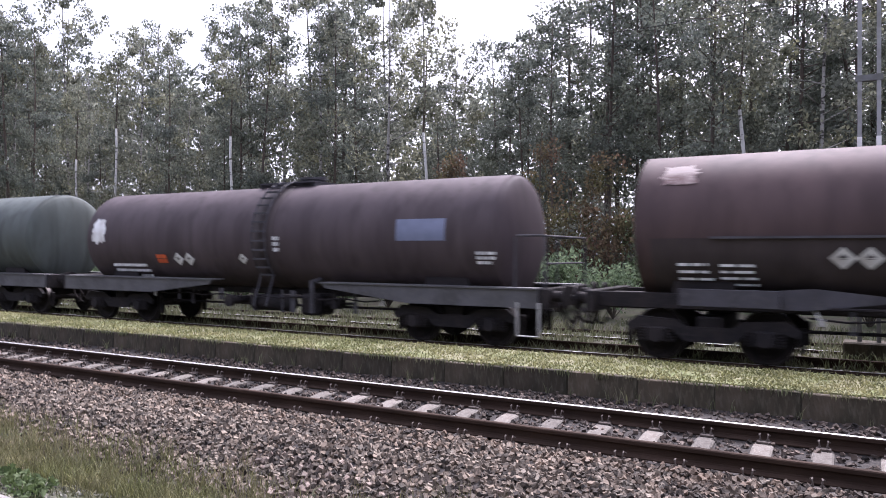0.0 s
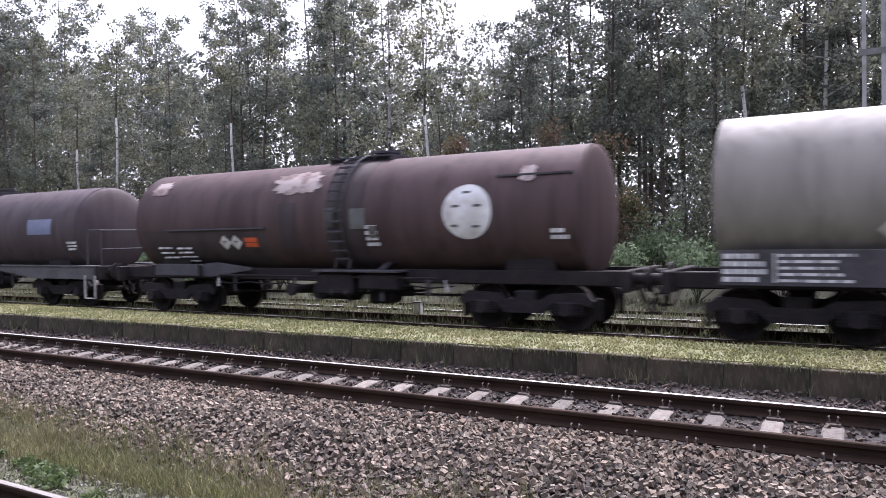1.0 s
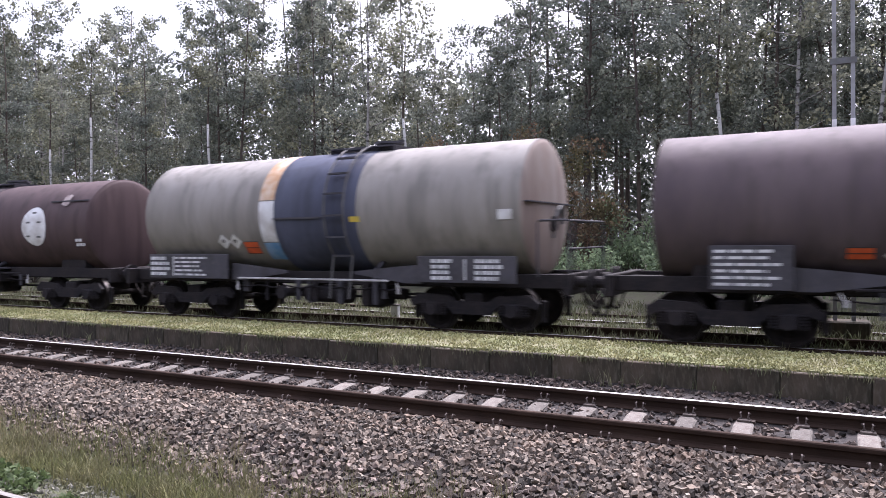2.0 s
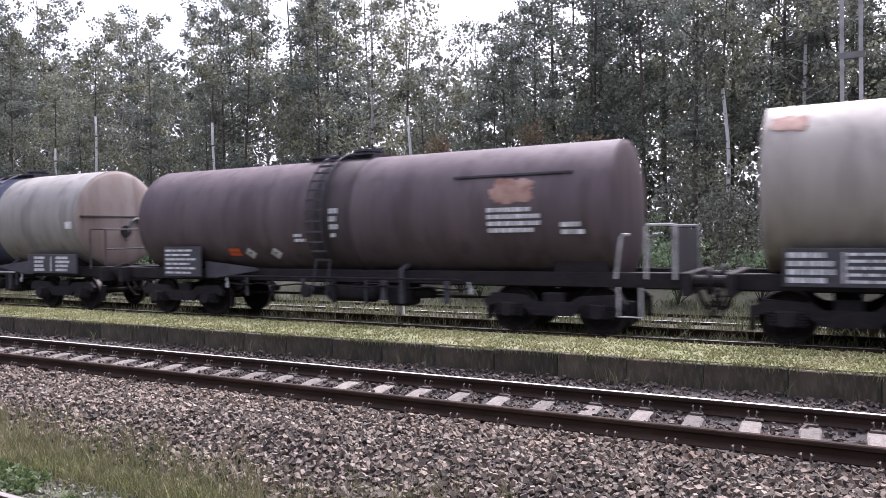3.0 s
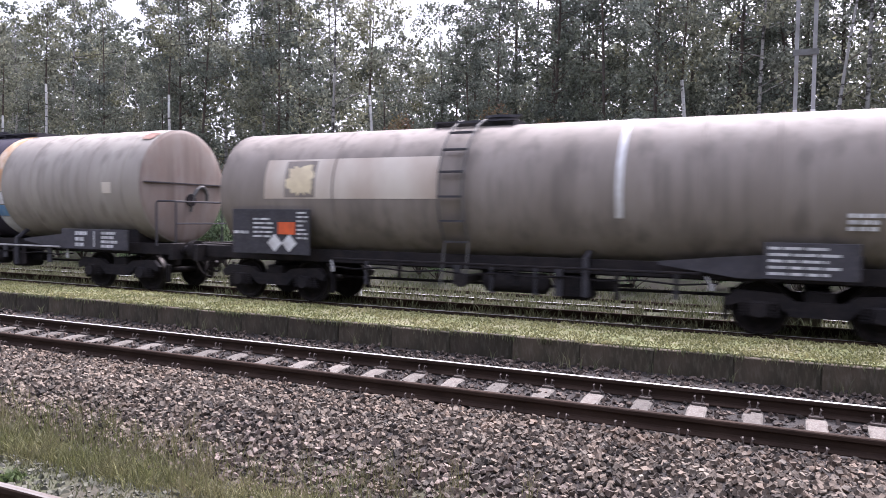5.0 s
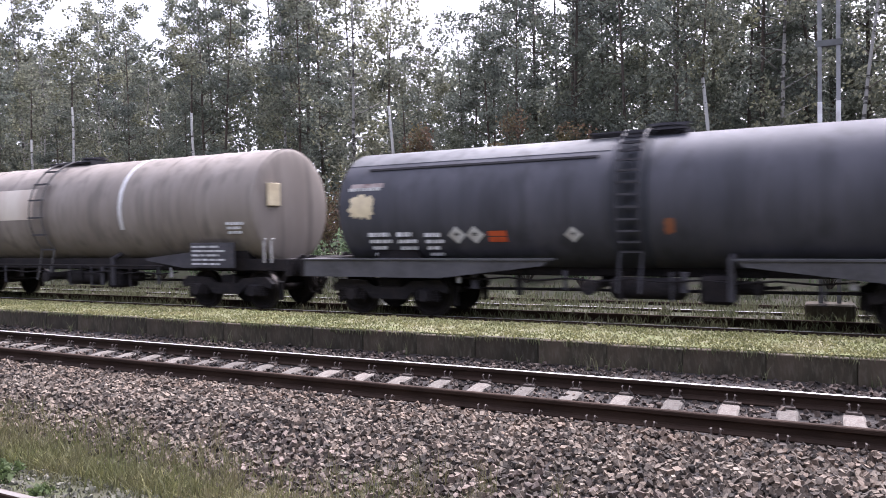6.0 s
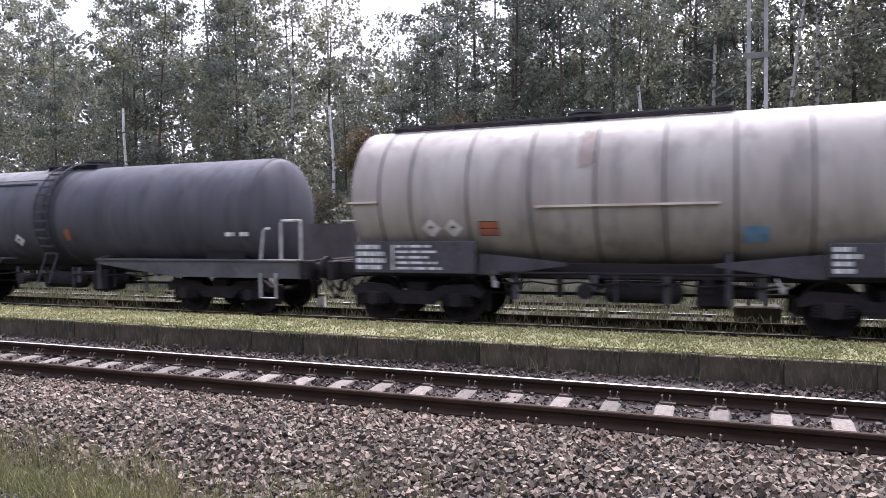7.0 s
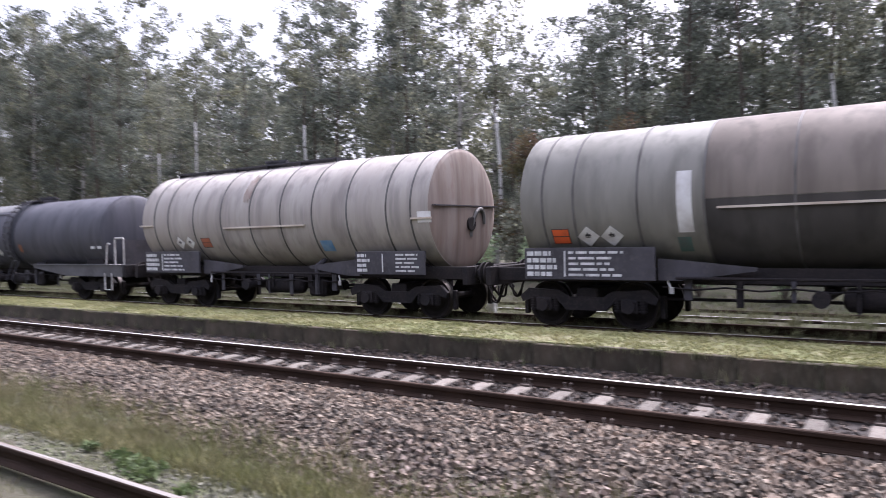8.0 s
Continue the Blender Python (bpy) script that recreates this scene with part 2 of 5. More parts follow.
TANK = {
    "green_grey": tank_paint("tank_green_grey", (0.0975, 0.112, 0.105), (0.06, 0.0675, 0.0638), (0.075, 0.0825, 0.075)),
    "brown": tank_paint("tank_brown", (0.0874, 0.0686, 0.0738), (0.0562, 0.0429, 0.0476), (0.0733, 0.0562, 0.0599)),
    "red_brown": tank_paint("tank_red_brown", (0.0969, 0.0652, 0.0648), (0.0623, 0.0422, 0.0437), (0.0803, 0.0541, 0.0535)),
    "olive_grey": tank_paint("tank_olive_grey", (0.307, 0.286, 0.259), (0.223, 0.206, 0.186), (0.254, 0.236, 0.212)),
    "mauve": tank_paint("tank_mauve", (0.123, 0.0951, 0.0984), (0.0808, 0.0621, 0.0684), (0.102, 0.0794, 0.0798)),
    "beige": tank_paint("tank_beige", (0.375, 0.342, 0.300), (0.285, 0.256, 0.225), (0.325, 0.294, 0.26)),
    "taupe": tank_paint("tank_taupe", (0.30, 0.264, 0.234), (0.22, 0.19, 0.165), (0.25, 0.217, 0.19)),
    # slate paled by dust, and by sky light put into the colour
    "dusty_slate": tank_paint("tank_dusty_lit_slate", (0.19, 0.19, 0.195), (0.14, 0.14, 0.145), (0.16, 0.16, 0.165)),
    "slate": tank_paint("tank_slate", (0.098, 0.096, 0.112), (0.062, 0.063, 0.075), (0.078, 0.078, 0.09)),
    "pale_grey": tank_paint("tank_pale_grey", (0.41, 0.38, 0.348), (0.32, 0.288, 0.26), (0.35, 0.324, 0.302)),
    "grey_green": tank_paint("tank_grey_green", (0.26, 0.252, 0.226), (0.19, 0.184, 0.163), (0.226, 0.218, 0.195)),
    "purple": tank_paint("tank_purple", (0.07, 0.06, 0.085), (0.045, 0.04, 0.055), (0.055, 0.05, 0.065)),
    "umber": tank_paint("tank_umber", (0.235, 0.203, 0.176), (0.165, 0.142, 0.122), (0.197, 0.17, 0.147)),
    # soot of a tank's lower half, with its underside shade in the colour
    "black_soot": tank_paint("tank_soot_shade", (0.085, 0.079, 0.073), (0.06, 0.055, 0.051), (0.07, 0.065, 0.06)),
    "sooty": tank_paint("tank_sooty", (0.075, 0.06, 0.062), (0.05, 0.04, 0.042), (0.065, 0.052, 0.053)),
    "soot_blue": tank_paint("tank_soot_blue", (0.055, 0.057, 0.068), (0.038, 0.04, 0.048), (0.048, 0.05, 0.058)),
    "navy": tank_paint("tank_navy", (0.085, 0.0935, 0.136), (0.0553, 0.0595, 0.085), (0.068, 0.0723, 0.102)),
    "rust_end": tank_paint("tank_rust_end", (0.31, 0.265, 0.235), (0.24, 0.185, 0.155), (0.26, 0.19, 0.16)),
}


# ---- mesh helpers ----
def part(name, bm, mat, parent=None, label="", smooth=False):
    me = bpy.data.meshes.new(name)
    bm.to_mesh(me)
    bm.free()
    for m in (mat if isinstance(mat, (list, tuple)) else [mat]):
        me.materials.append(m)
    if smooth:
        for p in me.polygons:
            p.use_smooth = True
    ob = new(name, me)
    if parent:
        ob.parent = parent
    if label:
        ob["label"] = label
    return ob


def piece(name, me, parent, m):
    """One more object on a shared mesh."""
    ob = new(name, me)
    ob.parent = parent
    ob.matrix_basis = m
    return ob


def box(bm, x0, x1, y0, y1, z0, z1, bevel=0.0, m=None):
    r = bmesh.ops.create_cube(bm, size=1.0, matrix=Matrix.Translation(((x0 + x1) / 2, (y0 + y1) / 2, (z0 + z1) / 2)) @ Matrix.Diagonal((x1 - x0, y1 - y0, z1 - z0, 1)))
    vs = r["verts"]
    if bevel:
        es = list({e for v in vs for e in v.link_edges})
        g = bmesh.ops.bevel(bm, geom=es, offset=bevel, segments=1, affect="EDGES")
        vs = list({v for f in g["faces"] for v in f.verts} | {v for v in vs if v.is_valid})
    if m:
        bmesh.ops.transform(bm, matrix=m, verts=vs)
    return vs


def rod(bm, a, b, r, n=8, r2=None):
    """A round bar from a to b."""
    a, b = Vector(a), Vector(b)
    d = b - a
    m = Matrix.Translation((a + b) / 2) @ d.to_track_quat("Z", "Y").to_matrix().to_4x4()
    return bmesh.ops.create_cone(bm, cap_ends=True, segments=n, radius1=r, radius2=r if r2 is None else r2, depth=d.length, matrix=m)["verts"]


def tube(bm, pts, r, n=6, r2=None):
    """One bent round bar through the points."""
    pts = [Vector(p) for p in pts]
    rings = []
    for i, p in enumerate(pts):
        d = (pts[min(i + 1, len(pts) - 1)] - pts[max(i - 1, 0)]).normalized()
        u = d.orthogonal().normalized() if not rings else (side - d * side.dot(d)).normalized()
        side = u
        v = d.cross(u)
        q = r if r2 is None else r + (r2 - r) * i / (len(pts) - 1)
        rings.append([bm.verts.new(p + (u * math.cos(2 * math.pi * k / n) + v * math.sin(2 * math.pi * k / n)) * q) for k in range(n)])
    for a, b in zip(rings, rings[1:]):
        for k in range(n):
            bm.faces.new((a[k], a[(k + 1) % n], b[(k + 1) % n], b[k]))
    bm.faces.new(rings[0][::-1]), bm.faces.new(rings[-1])


def prism(bm, pts, y0, y1):
    """A plate: an outline in x and z, from y0 to y1."""
    a = [bm.verts.new((x, y0, z)) for x, z in pts]
    b = [bm.verts.new((x, y1, z)) for x, z in pts]
    n = len(pts)
    bm.faces.new(a)
    bm.faces.new(b[::-1])
    for i in range(n):
        bm.faces.new((a[i], b[i], b[(i + 1) % n], a[(i + 1) % n]))
    bmesh.ops.recalc_face_normals(bm, faces=bm.faces)


def lathe(bm, prof, cy, cz, n=64, a0=0.0, a1=2 * math.pi, cap=False):
    """Turns a profile of (x, radius) round the axis through y = cy, z = cz; angle 0 faces the line, pi / 2 is up."""
    full = abs(a1 - a0 - 2 * math.pi) < 1e-6
    k = n if full else n + 1
    rings = []
    for x, r in prof:
        rings.append([bm.verts.new((x, cy - r * math.cos(a0 + (a1 - a0) * i / n), cz + r * math.sin(a0 + (a1 - a0) * i / n))) for i in range(k)])
    for p, q in zip(rings, rings[1:]):
        for i in range(n):
            j = (i + 1) % k
            bm.faces.new((p[i], p[j], q[j], q[i]))
    if cap:
        bm.faces.new(rings[0])
        bm.faces.new(rings[-1][::-1])
    bmesh.ops.recalc_face_normals(bm, faces=bm.faces)


def from_arrays(name, verts, faces, mat, parent=None, per=None):
    me = bpy.data.meshes.new(name)
    me.from_pydata(verts.tolist() if hasattr(verts, "tolist") else verts, [], faces.tolist() if hasattr(faces, "tolist") else faces)
    me.materials.append(mat)
    ob = new(name, me)
    if parent:
        ob.parent = parent
    return ob


# ---- ground ----
RAIL_H = 0.172
TRACK_Y = 0.7525
TRAIN_Y, TRAIN_Z = 7.0, 0.02
PROFILE = [(-400, -0.3), (-40, -0.3), (-9, -0.25), (-6.3, -0.22), (-4.5, -0.24), (-3.6, -0.25), (-2.5, -0.38), (-1.9, -0.30), (-1.25, -0.165), (-0.15, -0.16), (0.2, -0.215), (1.1, -0.215), (1.7, -0.16), (1.95, -0.15),
           (2.3, -0.13), (2.58, -0.09), (4.1, -0.02), (4.7, -0.06), (5.2, -0.12), (5.6, -0.14), (8.6, -0.15), (12.5, -0.2), (16, 0.1), (40, 0.4), (120, 0.6), (600, 0.6)]


def ground_z(y):
    for (a, za), (b, zb) in zip(PROFILE, PROFILE[1:]):
        if a <= y <= b:
            return za + (zb - za) * (y - a) / (b - a)
    return -0.3


def build_ground():
    xs = [-900, -300, -120, -80] + list(range(-60, 13, 2)) + [20, 40, 90, 300, 900]
    verts, faces = [], []
    for x in xs:
        for y, z in PROFILE:
            verts.append((x, y, z + (0.03 * noise.noise((x * 0.4, y * 0.7, 0)) if -60 <= x <= 12 and abs(y) < 30 else 0)))
    n = len(PROFILE)
    for i in range(len(xs) - 1):
        for j in range(n - 1):
            faces.append((i * n + j, (i + 1) * n + j, (i + 1) * n + j + 1, i * n + j + 1))
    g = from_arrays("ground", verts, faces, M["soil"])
    g.data.materials.append(M["gap_shade_bed"])
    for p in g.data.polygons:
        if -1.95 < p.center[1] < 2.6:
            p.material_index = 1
    tagged(g, "trackside ground of soil, gravel and sparse grass", "ground", kind="structure")
    return g


GROUND = build_ground()


def rail_section(bm, x0, x1, y, top):
    """Flat-bottomed rail: foot, web and rounded head."""
    half = [(0.0, -0.172), (0.075, -0.172), (0.075, -0.161), (0.02, -0.142), (0.009, -0.125), (0.009, -0.06), (0.036, -0.045), (0.036, -0.012), (0.028, -0.002), (0.0, 0.0)]
    pts = half + [(-a, b) for a, b in half[-2:0:-1]]
    a = [bm.verts.new((x0, y + p, top + q)) for p, q in pts]
    b = [bm.verts.new((x1, y + p, top + q)) for p, q in pts]
    n = len(pts)
    for i in range(n):
        f = bm.faces.new((a[i], b[i], b[(i + 1) % n], a[(i + 1) % n]))
        zs = [v.co.z for v in f.verts]
        f.material_index = 1 if min(zs) > top - 0.004 else 0
    bm.faces.new(a), bm.faces.new(b[::-1])
    bmesh.ops.recalc_face_normals(bm, faces=bm.faces)


def rail(y, top, label, shiny=True):
    bm = bmesh.new()
    rail_section(bm, -140, 60, y, top)
    r = part("rail", bm, [M["rail_side"], M["rail_worn"] if shiny == "worn" else M["rail_top"] if shiny else M["rail_side"]])
    return tagged(r, label, "rail", kind="structure")


rail(0.05, 0.03, "rusty running rail with a dull brown head", False)
rail(1.505, 0.0, "rusty-sided running rail with a bright worn head")
rail(-4.10, 0.0, "rail of an overgrown track beside rough grass", "worn")
rail(-5.605, 0.0, "rail of an overgrown track beside rough grass", "worn")
rail(TRAIN_Y - 0.7525, TRAIN_Z, "rail under the goods train, half sunk in grass")
rail(TRAIN_Y + 0.7525, TRAIN_Z, "rail under the goods train, half sunk in grass", False)
rail(9.95, -0.1, "rail of a far siding in tall grass")
rail(11.45, -0.1, "rusty rail of a far siding in tall grass", False)


# ---- sleepers with their clips ----
def sleeper(label, ymid, top):
    root = new("sleeper")
    tagged(root, label, "sleeper", group="sleepers of one track")
    bm = bmesh.new()
    prof = [(-1.25, 0.0), (-0.45, 0.0), (-0.25, -0.025), (0.25, -0.025), (0.45, 0.0), (1.25, 0.0)]
    rings = []
    for y, z in prof:
        rings.append([bm.verts.new((sx * w, y, zz)) for sx, w, zz in ((-1, 0.15, -0.2), (-1, 0.105, z - 0.014), (-1, 0.085, z), (1, 0.085, z), (1, 0.105, z - 0.014), (1, 0.15, -0.2))])
    for p, q in zip(rings, rings[1:]):
        for i in range(6):
            bm.faces.new((p[i], p[(i + 1) % 6], q[(i + 1) % 6], q[i]))
    bm.faces.new(rings[0]), bm.faces.new(rings[-1][::-1])
    bmesh.ops.recalc_face_normals(bm, faces=bm.faces)
    part("beam", bm, M["concrete"], root)
    for yr in (-0.7525, 0.7525):
        for s in (-1, 1):
            bm = bmesh.new()
            y = yr + s * 0.10
            box(bm, -0.075, 0.075, y - 0.045, y + 0.045, 0.0, 0.028, 0.006)
            tube(bm, [(-0.03, y, 0.02), (-0.045, y - s * 0.01, 0.09), (-0.04, y - s * 0.03, 0.098), (-0.06, y - s * 0.05, 0.08)], 0.0095)
            tube(bm, [(0.03, y, 0.02), (0.045, y - s * 0.01, 0.09), (0.04, y - s * 0.03, 0.098), (0.06, y - s * 0.05, 0.08)], 0.0095)
            rod(bm, (-0.045, y, 0.03), (-0.045, yr + s * 0.045, 0.03), 0.012, 6)
            rod(bm, (0.045, y, 0.03), (0.045, yr + s * 0.045, 0.03), 0.012, 6)
            part("clip", bm, M["clip"], root, "rusty rail clip")
    root.matrix_basis = pose(0, ymid, top)
    return root


first = sleeper("pale concrete railway sleeper with rusty clips, bedded in ballast", TRACK_Y, -RAIL_H)
for k in range(-75, 14):
    if k:
        copy_thing(first, pose(0.6 * k + random.uniform(-0.015, 0.015), TRACK_Y, -RAIL_H, 0, 0, random.uniform(-0.6, 0.6)))


# ---- platform: low wall of slabs with a grassy top ----
def platform():
    root = new("platform")
    tagged(root, "low disused platform edge of mossy concrete slabs", "platform", kind="structure")
    bm = bmesh.new()
    box(bm, -140, 60, 2.66, 4.2, -0.35, 0.245)
    part("core", bm, M["platform_top"], root, "grassy top")
    bm = bmesh.new()
    box(bm, -0.498, 0.498, -0.055, 0.055, -0.3, 0.235, 0.012)
    slab = part("slab", bm, M["old_concrete"], root)
    slab.matrix_basis = pose(0.4, 2.6, 0)
    for k in range(-80, 30):
        if k:
            piece("slab", slab.data, root, pose(0.4 + k * 1.0, 2.6 + random.uniform(-0.012, 0.012), random.uniform(-0.012, 0.012), random.uniform(-1.2, 1.2), 0, random.uniform(-0.4, 0.4)))
    return root


platform()


# ---- stones, grass: numpy scatter ----
RNG = np.random.default_rng(7)


def ico():
    v = np.array([(x, y, z) for x in (-1, 1) for y in (-1, 1) for z in (-1, 1)], float) * 0.72
    f = np.array([(0, 1, 3, 2), (4, 6, 7, 5), (0, 4, 5, 1), (2, 3, 7, 6), (0, 2, 6, 4), (1, 5, 7, 3)])
    return v, f


ICO_V, ICO_F = ico()


def turn_many(n):
    q = RNG.normal(size=(n, 4))
    q /= np.linalg.norm(q, axis=1)[:, None]
    w, x, y, z = q.T
    return np.stack([np.stack([1 - 2 * (y * y + z * z), 2 * (x * y - z * w), 2 * (x * z + y * w)], 1),
                     np.stack([2 * (x * y + z * w), 1 - 2 * (x * x + z * z), 2 * (y * z - x * w)], 1),
                     np.stack([2 * (x * z - y * w), 2 * (y * z + x * w), 1 - 2 * (x * x + y * y)], 1)], 1)


def stones(name, pos, size, mat, label):
    """Crushed stones, angular: squashed, jittered blocks at the given places."""
    n = len(pos)
    v = ICO_V[None] * RNG.uniform(0.6, 1.2, (n, len(ICO_V), 3)) * RNG.uniform(0.6, 1.15, (n, 1, 3)) * size[:, None, None]
    v = np.einsum("nij,nkj->nki", turn_many(n), v) + pos[:, None, :]
    f = (ICO_F[None] + (np.arange(n) * len(ICO_V))[:, None, None]).reshape(-1, 4)
    ob = from_arrays(name, v.reshape(-1, 3), f, mat)
    return tagged(ob, label, "gravel", kind="stuff")


def scatter(n, x0, x1, y0, y1, near=2.0):
    """Places on the ground, denser towards the near end of the line."""
    u = RNG.uniform(0, 1, n) ** near
    x = x1 - (x1 - x0) * u
    y = RNG.uniform(y0, y1, n)
    return x, y


def bed_of(x0, x1, y0, y1, step):
    """Stones side by side: a jittered grid."""
    x, y = np.meshgrid(np.arange(x0, x1, step), np.arange(y0, y1, step * 0.9))
    x, y = x.ravel(), y.ravel()
    return x + RNG.uniform(-0.48, 0.48, len(x)) * step, y + RNG.uniform(-0.48, 0.48, len(y)) * step


def build_ballast():
    spans = ((-9.0, 5.0, 0.052), (-20.0, -9.0, 0.066), (-48.0, -20.0, 0.10))
    got = [bed_of(a, b, -3.05, -0.09, c) for a, b, c in spans] + [scatter(30000, -46, 6.0, -3.05, -0.09, 2.0)]
    low = np.concatenate([np.zeros(len(g[0]), bool) if i < 3 else np.ones(len(g[0]), bool) for i, g in enumerate(got)])
    x, y = np.concatenate([g[0] for g in got]), np.concatenate([g[1] for g in got])
    border = np.interp(x, [-30, -12, -8, -5, -2, 2], [-1.75, -1.85, -2.0, -2.35, -2.8, -2.95])
    keep = RNG.uniform(0, 1, len(y)) < np.clip((y - border + 0.2) / 0.45, 0.06, 1)
    x, y, low = x[keep], y[keep], low[keep]
    got = [bed_of(a, b, 0.12, 2.52, c * 1.15) for a, b, c in spans]
    x2, y2 = np.concatenate([g[0] for g in got]), np.concatenate([g[1] for g in got])
    keep2 = (np.abs(y2 - 1.505) > 0.10) & (RNG.uniform(0, 1, len(x2)) < 0.55)
    x, y = np.concatenate([x, x2[keep2]]), np.concatenate([y, y2[keep2]])
    low = np.concatenate([low, np.zeros(keep2.sum(), bool)])
    on = np.abs(((x / 0.6 + 0.5) % 1) - 0.5) * 0.6 < 0.13
    on &= (y > 0.1) & (y < 1.36)
    on &= RNG.uniform(0, 1, len(x)) > 0.06
    x, y, low = x[~on], y[~on], low[~on]
    z = np.array([ground_z(v) for v in y]) + np.where(low, RNG.uniform(-0.035, -0.005, len(y)), RNG.uniform(-0.012, 0.03, len(y)))
    s = RNG.uniform(0.024, 0.042, len(y)) * (1 + np.clip(-x - 9, 0, 40) * 0.022)
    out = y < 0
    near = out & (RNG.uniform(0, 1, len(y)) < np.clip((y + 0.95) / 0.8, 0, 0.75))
    pos = np.stack([x, y, z], 1)
    bed = stones("ballast", pos[out & ~near], s[out & ~near], M["stone"], "crushed grey-pink track ballast, angular stones")
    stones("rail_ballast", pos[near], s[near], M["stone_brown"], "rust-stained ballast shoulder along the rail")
    inner = stones("track_ballast", pos[~out], s[~out], M["stone_rusty"], "rust-brown ballast between and behind the rails")
    shapes = []
    for k in range(6):
        v = ICO_V * RNG.uniform(0.5, 1.3, (len(ICO_V), 3)) * RNG.uniform(0.6, 1.2, (1, 3)) * 0.038
        me = bpy.data.meshes.new("stone")
        me.from_pydata(v.tolist(), [], ICO_F.tolist())
        me.materials.append(M["stone_piece"])
        shapes.append(me)
    rnd = random.Random(21)
    for k in range(300):
        px, py = rnd.uniform(-4.2, 1.6), rnd.uniform(-2.7, -1.5)
        piece("stone", shapes[k % 6], bed, pose(px, py, ground_z(py) + 0.03, rnd.uniform(0, 360), rnd.uniform(0, 360), rnd.uniform(0, 360)))
    rusty = [me.copy() for me in shapes]
    for me in rusty:
        me.materials[0] = M["stone_rusty_piece"]
    for k in range(200):
        px, py = rnd.uniform(-6.0, 3.5), rnd.uniform(1.7, 2.45)
        piece("stone", rusty[k % 6], inner, pose(px, py, ground_z(py) + 0.02, rnd.uniform(0, 360), rnd.uniform(0, 360), rnd.uniform(0, 360)))


build_ballast()


def build_gravel():
    x, y = scatter(4200, -18, 3, -4.0, -3.05, 1.1)
    z = np.array([ground_z(v) for v in y]) + 0.005
    stones("pale_gravel", np.stack([x, y, z], 1), RNG.uniform(0.012, 0.034, len(x)), M["pale_stone"], "pale loose gravel beside the overgrown rail")


build_gravel()


def blades(name, x, y, z, h, mat, label, w=0.006, lean=0.5, per=1, category="grass"):
    """Grass: bent three-point blades in tufts."""
    n = len(x)
    a = RNG.uniform(0, 2 * math.pi, n)
    l = RNG.uniform(0.1, lean, n) * h
    dx, dy = np.cos(a), np.sin(a)
    b = RNG.uniform(0, 2 * math.pi, n)
    wx, wy = np.cos(b) * w, np.sin(b) * w
    base = np.stack([x, y, z], 1)
    mid = base + np.stack([dx * l * 0.35, dy * l * 0.35, h * 0.6], 1)
    tip = base + np.stack([dx * l, dy * l, h], 1)
    o = np.stack([wx, wy, 0 * wx], 1)
    v = np.stack([base - o, base + o, mid + o * 0.8, mid - o * 0.8, tip], 1).reshape(-1, 3)
    k = np.arange(n) * 5
    quads = np.stack([k, k + 1, k + 2, k + 3], 1).tolist()
    tris = np.stack([k + 3, k + 2, k + 4], 1).tolist()
    ob = from_arrays(name, v, quads + tris, mat)
    return tagged(ob, label, category, kind="stuff")


def tufts(n, x0, x1, y0, y1, spread, k, near=1.6):
    x, y = scatter(n, x0, x1, y0, y1, near)
    x, y = np.repeat(x, k), np.repeat(y, k)
    return x + RNG.normal(0, spread, len(x)), y + RNG.normal(0, spread, len(y))


def gz(y):
    return np.interp(y, [p[0] for p in PROFILE], [p[1] for p in PROFILE]) - 0.01


def leaves(centres, radii, n, size, flat=1.0):
    """Many small leaf sprays round the given clump centres; returns vertices and faces."""
    c = np.asarray(centres)
    r = np.asarray(radii)
    i = RNG.integers(0, len(c), n)
    d = RNG.normal(size=(n, 3))
    d /= np.linalg.norm(d, axis=1)[:, None]
    p = c[i] + d * (r[i] * RNG.uniform(0.25, 1.0, n) ** 0.6)[:, None] * np.array([1, 1, flat])
    s = RNG.uniform(0.5, 1.4, n) * size
    q = np.array([(-0.5, 0, 0), (0, -0.32, 0.08), (0.5, 0, 0), (0, 0.32, 0.08)])
    v = np.einsum("nij,kj->nki", turn_many(n), q) * s[:, None, None] + p[:, None, :]
    k = np.arange(n) * 4
    return v.reshape(-1, 3), np.stack([k, k + 1, k + 2, k + 3], 1)


